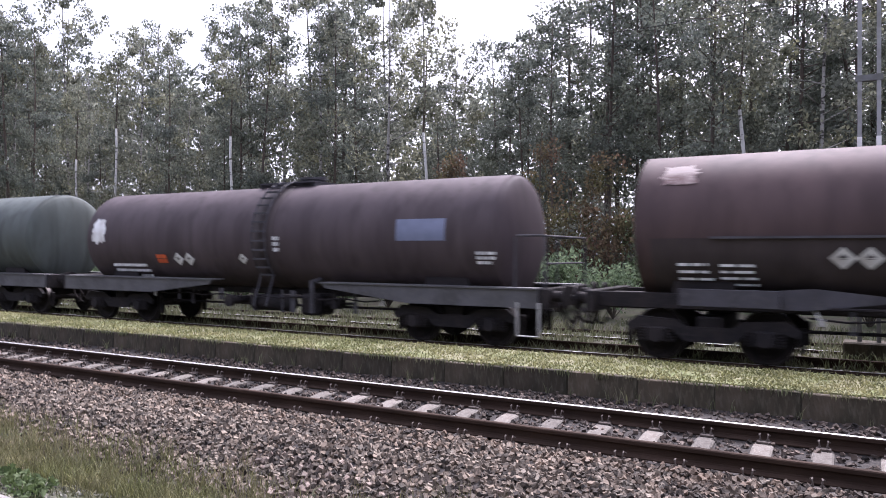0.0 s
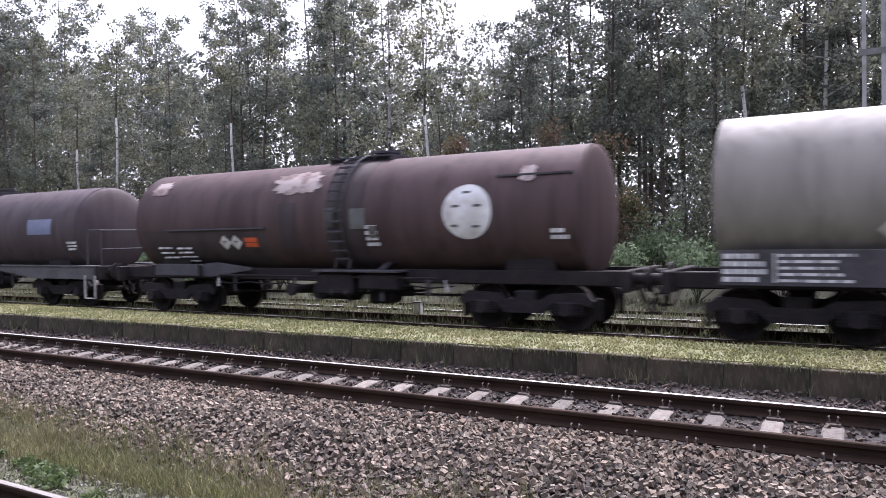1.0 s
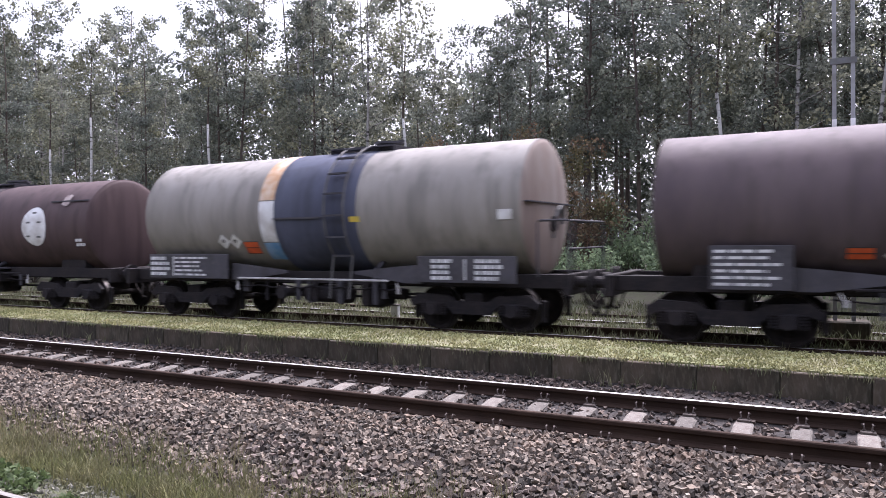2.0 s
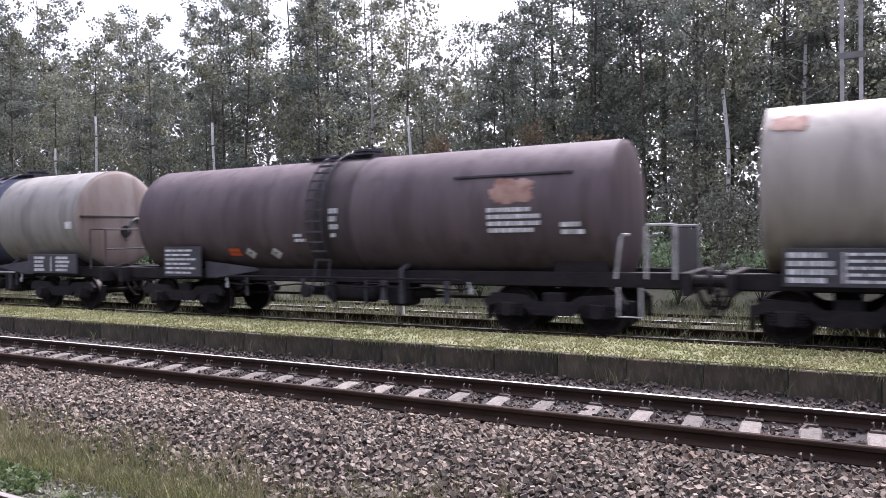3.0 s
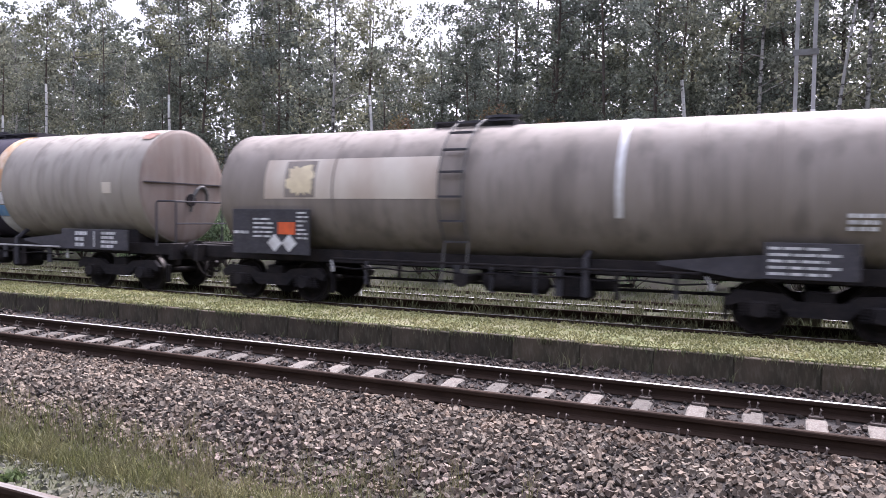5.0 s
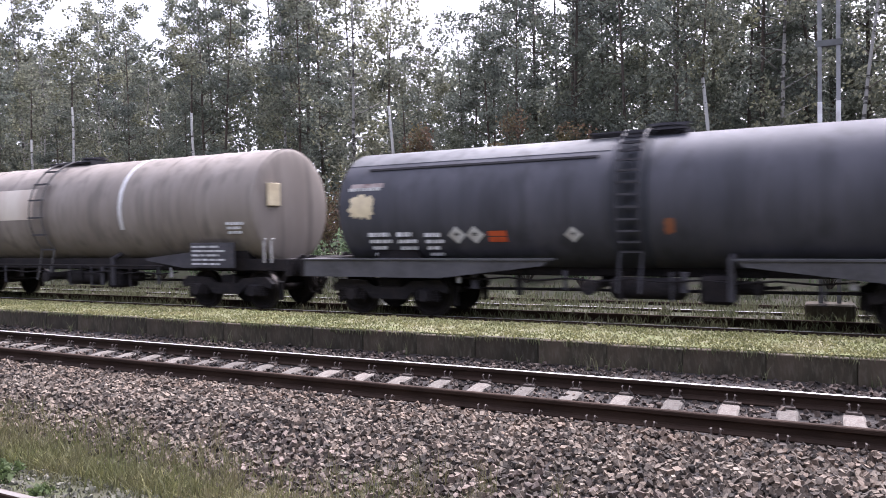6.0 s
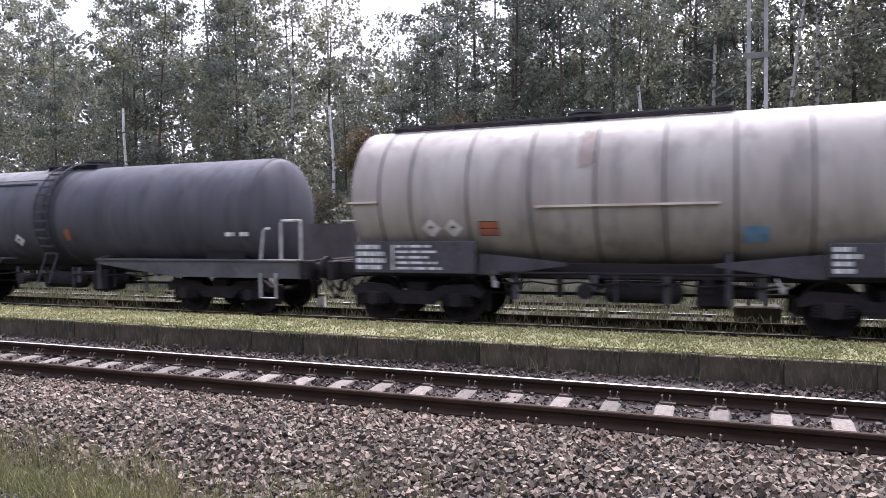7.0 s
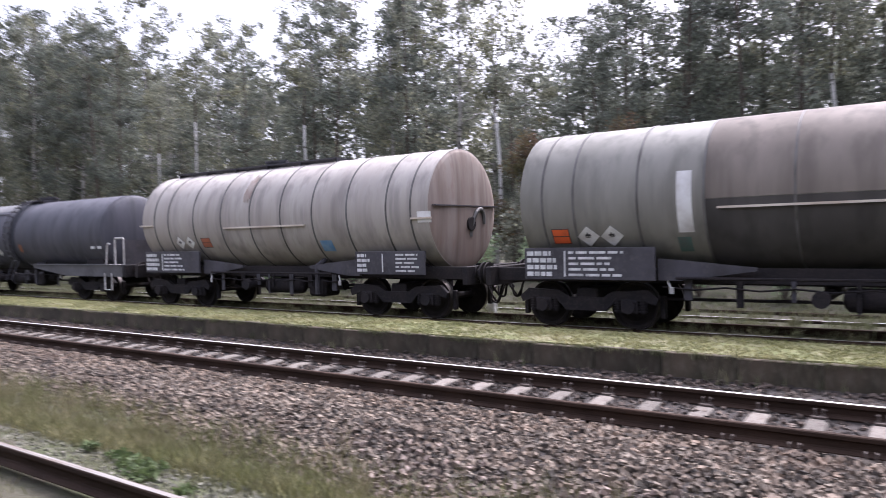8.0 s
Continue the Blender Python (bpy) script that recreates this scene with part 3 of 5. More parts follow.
def build_grass():
    x, y = tufts(9500, -60, 12, 2.57, 4.3, 0.09, 9)
    ok = (y > 2.53) & (y < 4.3)
    x, y = x[ok], y[ok]
    blades("platform_grass", x, y, np.where(y < 4.2, 0.235, 0.0), RNG.uniform(0.015, 0.06, len(x)), M["grass"], "short sunlit yellow-green grass on the platform", 0.012, 1.8)
    x, y = tufts(800, -50, 10, 2.53, 2.56, 0.01, 5)
    blades("hanging_grass", x + RNG.normal(0, 0.07, len(x)), y, np.full(len(x), 0.25), -RNG.uniform(0.02, 0.11, len(x)), M["siding_green"], "grass hanging over the edge of the platform", 0.008, 0.35)
    x, y = tufts(2600, -50, 10, 4.25, 6.15, 0.06, 8)
    blades("verge_grass", x, y, gz(y), RNG.uniform(0.03, 0.13, len(x)), M["grass"], "rough green grass between platform and rail", 0.01, 1.0)
    x, y = tufts(5200, -50, 12, 6.4, 14, 0.1, 8)
    blades("siding_grass", x, y, gz(y), RNG.uniform(0.06, 0.26, len(x)), M["siding_green"], "dull green grass growing over the sidings", 0.012, 1.0)
    # thin dry stalks that thin out up the ballast
    border = lambda v: np.interp(v, [-30, -12, -8, -5, -2, 2], [-1.75, -1.85, -1.95, -2.3, -2.55, -2.9])
    x, y = tufts(5600, -24, 3, -3.2, -1.6, 0.07, 9, 1.0)
    ok = y < border(x) + RNG.uniform(-0.45, 0.45, len(x))
    x, y = x[ok], y[ok]
    blades("trackside_grass", x, y, gz(y), RNG.uniform(0.05, 0.24, len(x)), M["dry_grass"], "thin dry grass at the foot of the ballast", 0.0045, 0.9)
    x, y = tufts(120, -14, 3, -2.9, -1.9, 0.03, 16, 1.0)
    blades("dry_stalks", x, y, gz(y), RNG.uniform(0.18, 0.42, len(x)), M["dry_grass"], "tall thin dry stalks at the foot of the ballast", 0.0022, 0.45)
    x, y = tufts(70, -30, 8, 4.4, 6.0, 0.05, 14)
    blades("tall_weeds", x, y, gz(y), RNG.uniform(0.10, 0.34, len(x)), M["dry_grass"], "tall pale weeds standing beside the rail", 0.006, 0.7, category="weeds")
    x, y = tufts(120, -40, 8, 2.35, 2.52, 0.02, 6)
    blades("wall_weeds", x, y, np.full(len(x), -0.1), RNG.uniform(0.05, 0.26, len(x)), M["siding_green"], "weeds at the foot of the platform wall", 0.005, 0.7, category="weeds")
    x, y = tufts(1500, -16, 3, -3.1, -2.7, 0.08, 9, 1.1)
    blades("low_weeds", x, y, gz(y), RNG.uniform(0.03, 0.15, len(x)), M["grass"], "low yellow-green grass beside the overgrown rail", 0.006, 1.3, category="weeds")
    x, y = tufts(1100, -14, 3, -3.95, -3.05, 0.06, 8, 1.1)
    blades("gravel_grass", x, y, gz(y), RNG.uniform(0.02, 0.08, len(x)), M["siding_green"], "sparse low grass in the pale gravel", 0.006, 1.2)
    x, y = tufts(600, -12, 3, -6.8, -4.2, 0.08, 9, 1.1)
    blades("track_grass", x, y, gz(y), RNG.uniform(0.03, 0.12, len(x)), M["dry_grass"], "short dry grass over the disused track", 0.006, 1.0)
    # broad-leaved weeds in the gravel
    c = np.array([(-5.1, -3.45, -0.21), (-4.85, -3.55, -0.21), (-5.35, -3.38, -0.2), (-4.95, -3.4, -0.2), (-5.7, -3.3, -0.21), (-6.3, -3.25, -0.22), (-4.2, -3.6, -0.22)])
    v, f = leaves(c, np.array([0.17, 0.14, 0.15, 0.15, 0.12, 0.1, 0.1]), 620, 0.06, 0.45)
    tagged(from_arrays("leafy_weeds", v, f, M["weed"]), "bright green leafy weeds in the pale gravel", "weeds", kind="stuff")


build_grass()


# ---- wood ----
def tree(kind, h, seed):
    """One tree at the origin: tapered trunk with limbs, and a ragged crown of leaf sprays."""
    rnd = random.Random(seed)
    root = new(kind + "_tree")
    birch = kind == "birch"
    bm = bmesh.new()
    pts = []
    n = 9
    for i in range(n + 1):
        u = i / n
        pts.append((Vector((0.25 * math.sin(u * 3 + seed) * u, 0.25 * math.cos(u * 2.3 + seed) * u, h * 0.97 * u)), (0.0065 * h) * (1 - u) ** 0.8 + 0.015))
    tube(bm, [a for a, ra in pts], pts[0][1], 8, 0.02)
    clumps, radii = [], []
    low = 0.16 if birch else 0.32
    for i in range(30 if birch else 26):
        u = low + (1 - low) * (i + rnd.random()) / (30 if birch else 26)
        u = min(u, 0.97)
        base = pts[min(int(u * n), n - 1)][0].lerp(pts[min(int(u * n) + 1, n)][0], u * n - int(u * n))
        a = rnd.uniform(0, 2 * math.pi)
        reach = (0.16 if birch else 0.14) * h * math.sin(math.pi * min(1, (1.12 - u) / (1.12 - low) * 0.8 + 0.1)) * rnd.uniform(0.5, 1.15)
        tip = base + Vector((math.cos(a) * reach, math.sin(a) * reach, reach * rnd.uniform(0.1, 0.7)))
        rod(bm, base, tip, 0.0028 * h * (1.1 - u) + 0.008, 5, 0.006)
        for k in range(3):
            f = rnd.uniform(0.4, 1.1)
            p = base.lerp(tip, f) + Vector((rnd.uniform(-0.4, 0.4), rnd.uniform(-0.4, 0.4), rnd.uniform(-0.5, 0.35)))
            clumps.append(p[:])
            radii.append(rnd.uniform(0.45, 1.0) * (0.055 * h) * (1.15 - 0.5 * u))
    part("trunk", bm, M["bark_birch"] if birch else M["bark"], root, smooth=True)
    v, f = leaves(clumps, radii, 4900 if birch else 4700, 0.19 if birch else 0.18, 1.0 if birch else 0.75)
    from_arrays("crown", v, f, M["leaf_birch"] if birch else M["leaf_pine"], root)
    return root


TREES = {"birch": [tree("birch", 16, s) for s in (1, 2, 3)], "pine": [tree("pine", 18, s) for s in (11, 12, 13)]}
LABELS = {"birch": "tall birch with a pale trunk and thin grey-green leaves", "pine": "tall dark pine with a bare lower trunk"}
for kind, obs in TREES.items():
    for ob in obs:
        tagged(ob, LABELS[kind], "tree", group="trees of the wood")


def skyline(x, y):
    """How high the wood stands at a place, seen from the line: two clearings let the sky down."""
    a = math.degrees(math.atan2(1.46 - x, y + 7.4))
    gap = 0.0
    for mid, wide, deep in ((54.0, 2.2, 1.0), (48.3, 2.6, 1.0), (28.6, 2.4, 0.78), (24.6, 2.2, 0.7)):
        gap = max(gap, deep * (1 - max(0, abs(a - mid) - wide * 0.55) / 1.2))
    e = 21.5 + (4.0 if a < 20 else 0.0) - 7.2 * max(0.0, min(1.0, gap)) - (3.3 if a > 43 else 0.0) - (2.5 if a > 57 else 0.0)
    return 2.0 + math.hypot(1.46 - x, y + 7.4) * math.tan(radians(e))


def wood():
    rnd = random.Random(5)
    used = set()
    for row, (y0, step) in enumerate(((20.5, 2.7), (24.5, 2.7), (30.5, 3.4))):
        x = -84.0 + row
        # rows run on unseen past the right edge, added to dim that side
        while x < 46:
            kind = "birch" if rnd.random() < (0.4 if row < 2 else 0.35) else "pine"
            i = rnd.randrange(3)
            px, py = x + rnd.uniform(-1, 1), y0 + rnd.uniform(-1.6, 1.6)
            h0 = 16 if kind == "birch" else 18
            s = skyline(px, py) * rnd.uniform(0.8, 1.05) / h0
            s = min(s, 1.6)
            m = pose(px, py, 0.1, rnd.uniform(-2, 2), rnd.uniform(-2, 2), rnd.uniform(0, 360))
            src = TREES[kind][i]
            if (kind, i) not in used:
                used.add((kind, i))
                t = src
                t.matrix_basis = m
            else:
                t = copy_thing(src, m)
            w = min(s, 1.1)
            t.scale = (w, w, s)
            x += step * rnd.uniform(0.7, 1.3)
    for k in range(16):
        kind, i = ("pine" if rnd.random() < 0.6 else "birch"), rnd.randrange(3)
        px, py = -14 + 1.75 * k + rnd.uniform(-0.7, 0.7), 35 + rnd.uniform(-2, 2)
        s = skyline(px, py) * rnd.uniform(0.8, 1.0) / 17
        t = copy_thing(TREES[kind][i], pose(px, py, 0.1, 0, 0, rnd.uniform(0, 360)))
        t.scale = (min(s, 1.2), min(s, 1.2), s)


wood()


def bush(seed, h, mat, label):
    rnd = random.Random(seed)
    root = new("bush")
    tagged(root, label, "bush", group="bushes along the wood")
    bm = bmesh.new()
    clumps, radii = [], []
    for i in range(11):
        a = rnd.uniform(0, 2 * math.pi)
        tip = Vector((math.cos(a) * h * rnd.uniform(0.1, 0.6), math.sin(a) * h * rnd.uniform(0.1, 0.6), h * rnd.uniform(0.4, 1.0)))
        rod(bm, (0, 0, -0.05), tip, 0.02, 5, 0.006)
        for k in range(3):
            clumps.append((tip * rnd.uniform(0.45, 1.05) + Vector((rnd.uniform(-0.2, 0.2), rnd.uniform(-0.2, 0.2), rnd.uniform(-0.15, 0.15))))[:])
            radii.append(h * rnd.uniform(0.12, 0.26))
    part("stem", bm, M["bark"], root)
    v, f = leaves(clumps, radii, 1700, 0.13)
    from_arrays("crown", v, f, mat, root)
    return root


def bushes():
    rnd = random.Random(9)
    kinds = [bush(1, 2.2, M["leaf_bush"], "bright green young birch bush"), bush(2, 1.8, M["leaf_bush"], "bright green young birch bush"),
             bush(3, 3.6, M["leaf_autumn"], "reddish-brown shrub turning to autumn"), bush(4, 3.2, M["leaf_birch"], "dull green hazel shrub under the trees")]
    used = set()
    for row, (y, step, pick) in enumerate(((14.5, 1.9, (0, 1, 1)), (17.5, 1.9, (3, 2, 3, 0)), (20.5, 2.2, (3, 3, 2)))):
        x = -58.0
        while x < 20:
            i = pick[rnd.randrange(len(pick))]
            s = rnd.uniform(0.65, 1.25)
            m = pose(x + rnd.uniform(-0.6, 0.6), y + rnd.uniform(-1.0, 1.0), 0, 0, 0, rnd.uniform(0, 360))
            if i not in used:
                used.add(i)
                kinds[i].matrix_basis = m
                b = kinds[i]
            else:
                b = copy_thing(kinds[i], m)
            b.scale = (s, s, s)
            x += step * rnd.uniform(0.7, 1.4)


bushes()


def autumn_trees():
    """Slim young trees with reddish leaves at the edge of the wood."""
    for i, (x, y, h) in enumerate(((-8.6, 17.2, 6.2), (-6.3, 18.2, 5.2), (-13.0, 18.5, 5.4))):
        rnd = random.Random(60 + i)
        root = new("young_tree")
        tagged(root, "slim young tree with reddish-brown autumn leaves", "tree", group="young trees along the wood")
        bm = bmesh.new()
        rod(bm, (0, 0, -0.1), (0.15, 0.1, h), 0.06, 8, 0.012)
        c, r = [], []
        for k in range(18):
            z = h * rnd.uniform(0.15, 1.0)
            a, q = rnd.uniform(0, 6.28), h * 0.24 * (1.15 - z / h) * rnd.uniform(0.5, 1.2) + 0.2
            tip = (math.cos(a) * q, math.sin(a) * q, z + q * 0.5)
            rod(bm, (0.1 * z / h, 0.1 * z / h, z), tip, 0.015, 5, 0.005)
            for f in (0.6, 1.0):
                c.append((tip[0] * f, tip[1] * f, z + q * 0.5 * f))
                r.append(rnd.uniform(0.3, 0.6))
        part("trunk", bm, M["bark"], root)
        v, f = leaves(c, r, 2600, 0.12)
        from_arrays("crown", v, f, M["leaf_autumn"], root)
        root.matrix_basis = pose(x, y, 0.1)


autumn_trees()


def wire():
    """One wire along the line, held by the mast."""
    bm = bmesh.new()
    rod(bm, (-130, 9.3, 7.06), (40, 9.3, 7.06), 0.007, 6)
    tagged(part("overhead_wire", bm, M["dark_iron"]), "thin dark wire strung from the mast", "wire")


wire()


def leaning_birch():
    root = new("leaning_birch")
    tagged(root, "slim leaning birch with a pale bare trunk", "tree")
    bm = bmesh.new()
    tube(bm, [(2.55 + 1.3 * (k / 10) ** 2, 18.6, 1.25 * k) for k in range(11)], 0.092, 8, 0.012)
    part("trunk", bm, M["bark_birch"], root, smooth=True)
    rnd = random.Random(77)
    c, r = [], []
    for k in range(9):
        u = rnd.uniform(0.45, 1.0)
        base = Vector((2.55 + 1.3 * u * u, 18.6, 12.5 * u))
        a = rnd.uniform(0, 6.28)
        tip = base + Vector((math.cos(a) * 1.0, math.sin(a) * 1.0, 0.7))
        bm = bmesh.new()
        rod(bm, base, tip, 0.02, 5, 0.006)
        part("limb", bm, M["bark"], root)
        c.append(tip[:])
        r.append(rnd.uniform(0.3, 0.6))
    v, f = leaves(c, r, 900, 0.13)
    from_arrays("crown", v, f, M["leaf_birch"], root)


leaning_birch()


def slim_birches():
    """Pale bare trunks at the edge of the wood."""
    for x, h, low in ((-25.6, 7.7, 4.2), (-14.4, 7.0, 4.0), (-1.92, 6.8, 4.2), (-34.6, 8.8, 5.0), (-38.0, 7.3, 4.0)):
        rnd = random.Random(int(-x))
        root = new("slim_birch")
        tagged(root, "slim young birch with a bare white trunk", "tree", group="young trees along the wood")
        bm = bmesh.new()
        tube(bm, [(0.12 * math.sin(k * 0.7 + x), 0, h * k / 8 - 0.1) for k in range(9)], 0.08, 8, 0.055)
        part("trunk", bm, M["bark_white"], root, smooth=True)
        bm = bmesh.new()
        tube(bm, [(0.12 * math.sin(5.6 + x) + 0.05 * k, 0, h - 0.12 + k) for k in range(5)], 0.052, 6, 0.012)
        part("upper_trunk", bm, M["bark"], root, "dark upper trunk")
        c = [(rnd.uniform(-0.8, 0.8), rnd.uniform(-0.8, 0.6), h + rnd.uniform(0.2, 4.0)) for k in range(18)]
        c += [(rnd.uniform(-0.8, 0.8), -0.5 + rnd.uniform(-0.3, 0.2), rnd.uniform(1.5, low)) for k in range(10)]
        v, f = leaves(c, [rnd.uniform(0.35, 0.7) for k in c], 2600, 0.14)
        from_arrays("crown", v, f, M["leaf_birch"], root)
        root.matrix_basis = pose(x, 19.0, 0.1)


slim_birches()


def marker_post():
    root = new("marker_post")
    tagged(root, "short white painted marker post in the grass", "marker post")
    bm = bmesh.new()
    box(bm, -0.11, 0.11, -0.07, 0.07, -0.1, 0.33, 0.015)
    part("stone_block", bm, M["white_paint"], root)
    bm = bmesh.new()
    box(bm, -0.125, 0.125, -0.085, 0.085, 0.33, 0.37, 0.01)
    part("cap", bm, M["concrete"], root)
    root.matrix_basis = pose(-8.75, 9.0, ground_z(9.0))


marker_post()


def far_wood():
    """The depth of the wood behind the first rows: many leaf sprays, one mass."""
    c, r = [], []
    rnd = random.Random(4)
    for i in range(1500):
        x = rnd.uniform(-150, 40)
        y = rnd.uniform(42, 50)
        top = 2 + math.hypot(1.46 - x, y + 7.4) * math.tan(radians(12.0 + 1.5 * noise.noise((x * 0.2, 1.0, 0.0))))
        c.append((x, y, rnd.uniform(0.05, 1) * top))
        r.append(rnd.uniform(1.5, 2.6))
    v, f = leaves(c, r, 190000, 0.45)
    ob = from_arrays("far_wood", v, f, M["leaf_pine"])
    tagged(ob, "dim depth of the dense mixed wood", "wood", kind="stuff")


far_wood()


def wood_behind():
    """Unseen leaf mass, added behind the standpoint to block low sky light."""
    rnd = random.Random(14)
    c = []
    for k in range(900):
        x = rnd.uniform(-80, 80)
        # stands closer on the right, to dim the ground there
        near = -12.0 if x > 5 else -19.0
        c.append((x, near - rnd.uniform(0, 9), rnd.uniform(0, 15)))
    v, f = leaves(c, [rnd.uniform(1.4, 2.4) for k in c], 34000, 1.0)
    tagged(from_arrays("wood_behind", v, f, M["leaf_pine"]), "dark mixed wood along the other side", "wood", kind="stuff")


wood_behind()


def mast():
    """Twin-post lattice mast behind the train's track."""
    root = new("catenary_mast")
    tagged(root, "twin-post steel mast with white-banded posts beside the track", "mast")
    for x in (-0.165, 0.165):
        bm = bmesh.new()
        for w in (-1, 1):
            box(bm, x - 0.038, x + 0.038, w * 0.045 - 0.006, w * 0.045 + 0.006, 0, 9.6)
        box(bm, x - 0.006, x + 0.006, -0.045, 0.045, 0, 9.6)
        part("post", bm, M["mast_grey"], root)
        bm = bmesh.new()
        box(bm, x - 0.043, x + 0.043, -0.056, 0.056, 1.9, 4.4)
        part("white_band", bm, M["white_paint"], root, "white-painted band")
    for z in (1.4, 5.5, 7.6):
        bm = bmesh.new()
        box(bm, -0.24, 0.24, -0.062, 0.062, z, z + 0.12)
        part("tie_plate", bm, M["steel_grey"], root)
    bm = bmesh.new()
    box(bm, -0.2, 0.2, -0.1, -0.064, 3.0, 3.2, 0.008)
    part("white_tie_plate", bm, M["white_paint"], root, "white-painted tie plate")
    bm = bmesh.new()
    box(bm, -0.45, 0.45, -0.3, 0.3, -0.25, 0.35, 0.03)
    part("footing", bm, M["old_concrete"], root)
    root.matrix_basis = pose(1.695, 9.3, -0.15)


mast()


# ---- tank wagons ----
def pictogram(diamond, s):
    """The dark symbol in a hazard diamond: a plain jagged patch and a line, upright on the tilted plate."""
    bm = bmesh.new()
    k = s * 1.15
    prism(bm, [(-0.34 * k, 0.06 * k), (-0.3 * k, 0.32 * k), (-0.16 * k, 0.2 * k), (-0.06 * k, 0.56 * k), (0.1 * k, 0.26 * k), (0.22 * k, 0.36 * k), (0.34 * k, 0.06 * k)], -0.009, -0.003)
    prism(bm, [(-0.26 * k, -0.1 * k), (-0.26 * k, -0.02 * k), (0.26 * k, -0.02 * k), (0.26 * k, -0.1 * k)], -0.009, -0.003)
    bmesh.ops.rotate(bm, verts=bm.verts, cent=(0, 0, 0), matrix=Matrix.Rotation(radians(-45), 3, "Y"))
    part("pictogram", bm, M["panel_dark"], diamond, "dark hazard symbol")


def placard(parent, x, z, s, y, lean):
    """Diamond hazard plate on the tank side."""
    bm = bmesh.new()
    box(bm, -s, s, -0.004, 0.004, -s, s)
    ob = part("hazard_diamond", bm, M["white_paint"], parent, "white diamond hazard plate")
    ob.matrix_basis = pose(x, y, z, lean, 0, 0) @ pose(0, 0, 0, 0, 45, 0)
    pictogram(ob, s)
    return ob


def side_y(spec, z):
    """The y of the tank's near side at height z, in the wagon's space."""
    c = spec["top"] - spec["r"]
    return -math.sqrt(max(spec["r"] ** 2 - (z - c) ** 2, 0.01))


def sign(spec, parent, name, x0, x1, z0, z1, mat, label="", out=0.006):
    """A painted field that follows the tank's curve."""
    c, r = spec["top"] - spec["r"], spec["r"] + out
    a0, a1 = (math.asin(max(-1, min(1, (z - c) / r))) for z in (z0, z1))
    bm = bmesh.new()
    lathe(bm, [(x0, r), (x1, r)], 0, c, 10, a0, a1)
    return part(name, bm, mat, parent, label, smooth=True)


def ragged(spec, parent, name, x0, x1, z0, z1, mat, label, out, seed):
    """A worn patch or torn sticker with an uneven outline, lying on the tank's curve."""
    rnd = random.Random(seed)
    c, rr = spec["top"] - spec["r"], spec["r"] + out
    xm, zm, hx, hz = (x0 + x1) / 2, (z0 + z1) / 2, (x1 - x0) / 2, (z1 - z0) / 2
    n = 36
    edge = []
    for i in range(n):
        a = 2 * math.pi * i / n
        k = (abs(math.cos(a)) ** 4 + abs(math.sin(a)) ** 4) ** -0.25 * rnd.uniform(0.72, 1.05)
        edge.append((hx * math.cos(a) * k, hz * math.sin(a) * k))
    bm = bmesh.new()

    def at(dx, dz):
        z = zm + dz
        return bm.verts.new((xm + dx, -math.sqrt(max(rr * rr - (z - c) ** 2, 0.0004)), z))

    rings = [[at(dx * u, dz * u) for dx, dz in edge] for u in (0.3, 0.65, 1.0)]
    mid = at(0, 0)
    for i in range(n):
        bm.faces.new((mid, rings[0][i], rings[0][(i + 1) % n]))
        for a, b in zip(rings, rings[1:]):
            bm.faces.new((a[i], b[i], b[(i + 1) % n], a[(i + 1) % n]))
    bmesh.ops.recalc_face_normals(bm, faces=bm.faces)
    return part(name, bm, mat, parent, label, smooth=True)


def lines(spec, parent, x0, x1, z0, z1, rows, curved=True, y=-1.32, seed=0):
    """Lettering that cannot be read: plain bars."""
    rnd = random.Random(seed)
    bm = bmesh.new()
    h = (z1 - z0) / rows
    thick = 0.32 if rows <= 4 else 0.22
    c, r = spec["top"] - spec["r"], spec["r"] + 0.012
    for i in range(rows):
        z = z0 + (i + 0.5) * h
        x = x0
        end = x1 - rnd.uniform(0, 0.3) * (x1 - x0)
        while x < end - 0.03:
            w = min(rnd.uniform(0.07, 0.16) if rows <= 4 else rnd.uniform(0.10, 0.34), end - x)
            if curved:
                yy = -math.sqrt(max(r * r - (z - c) ** 2, 0.01))
                box(bm, x, x + w, yy - 0.004, yy + 0.004, z - h * thick, z + h * thick)
            else:
                box(bm, x, x + w, y - 0.008, y, z - h * thick, z + h * thick)
            x += w + (0.03 if rows <= 4 else 0.05)
    if len(bm.verts):
        tagged(part("lettering", bm, M["lettering"], parent, "white unreadable lettering"), kind="stuff")
    else:
        bm.free()


AXLES = []


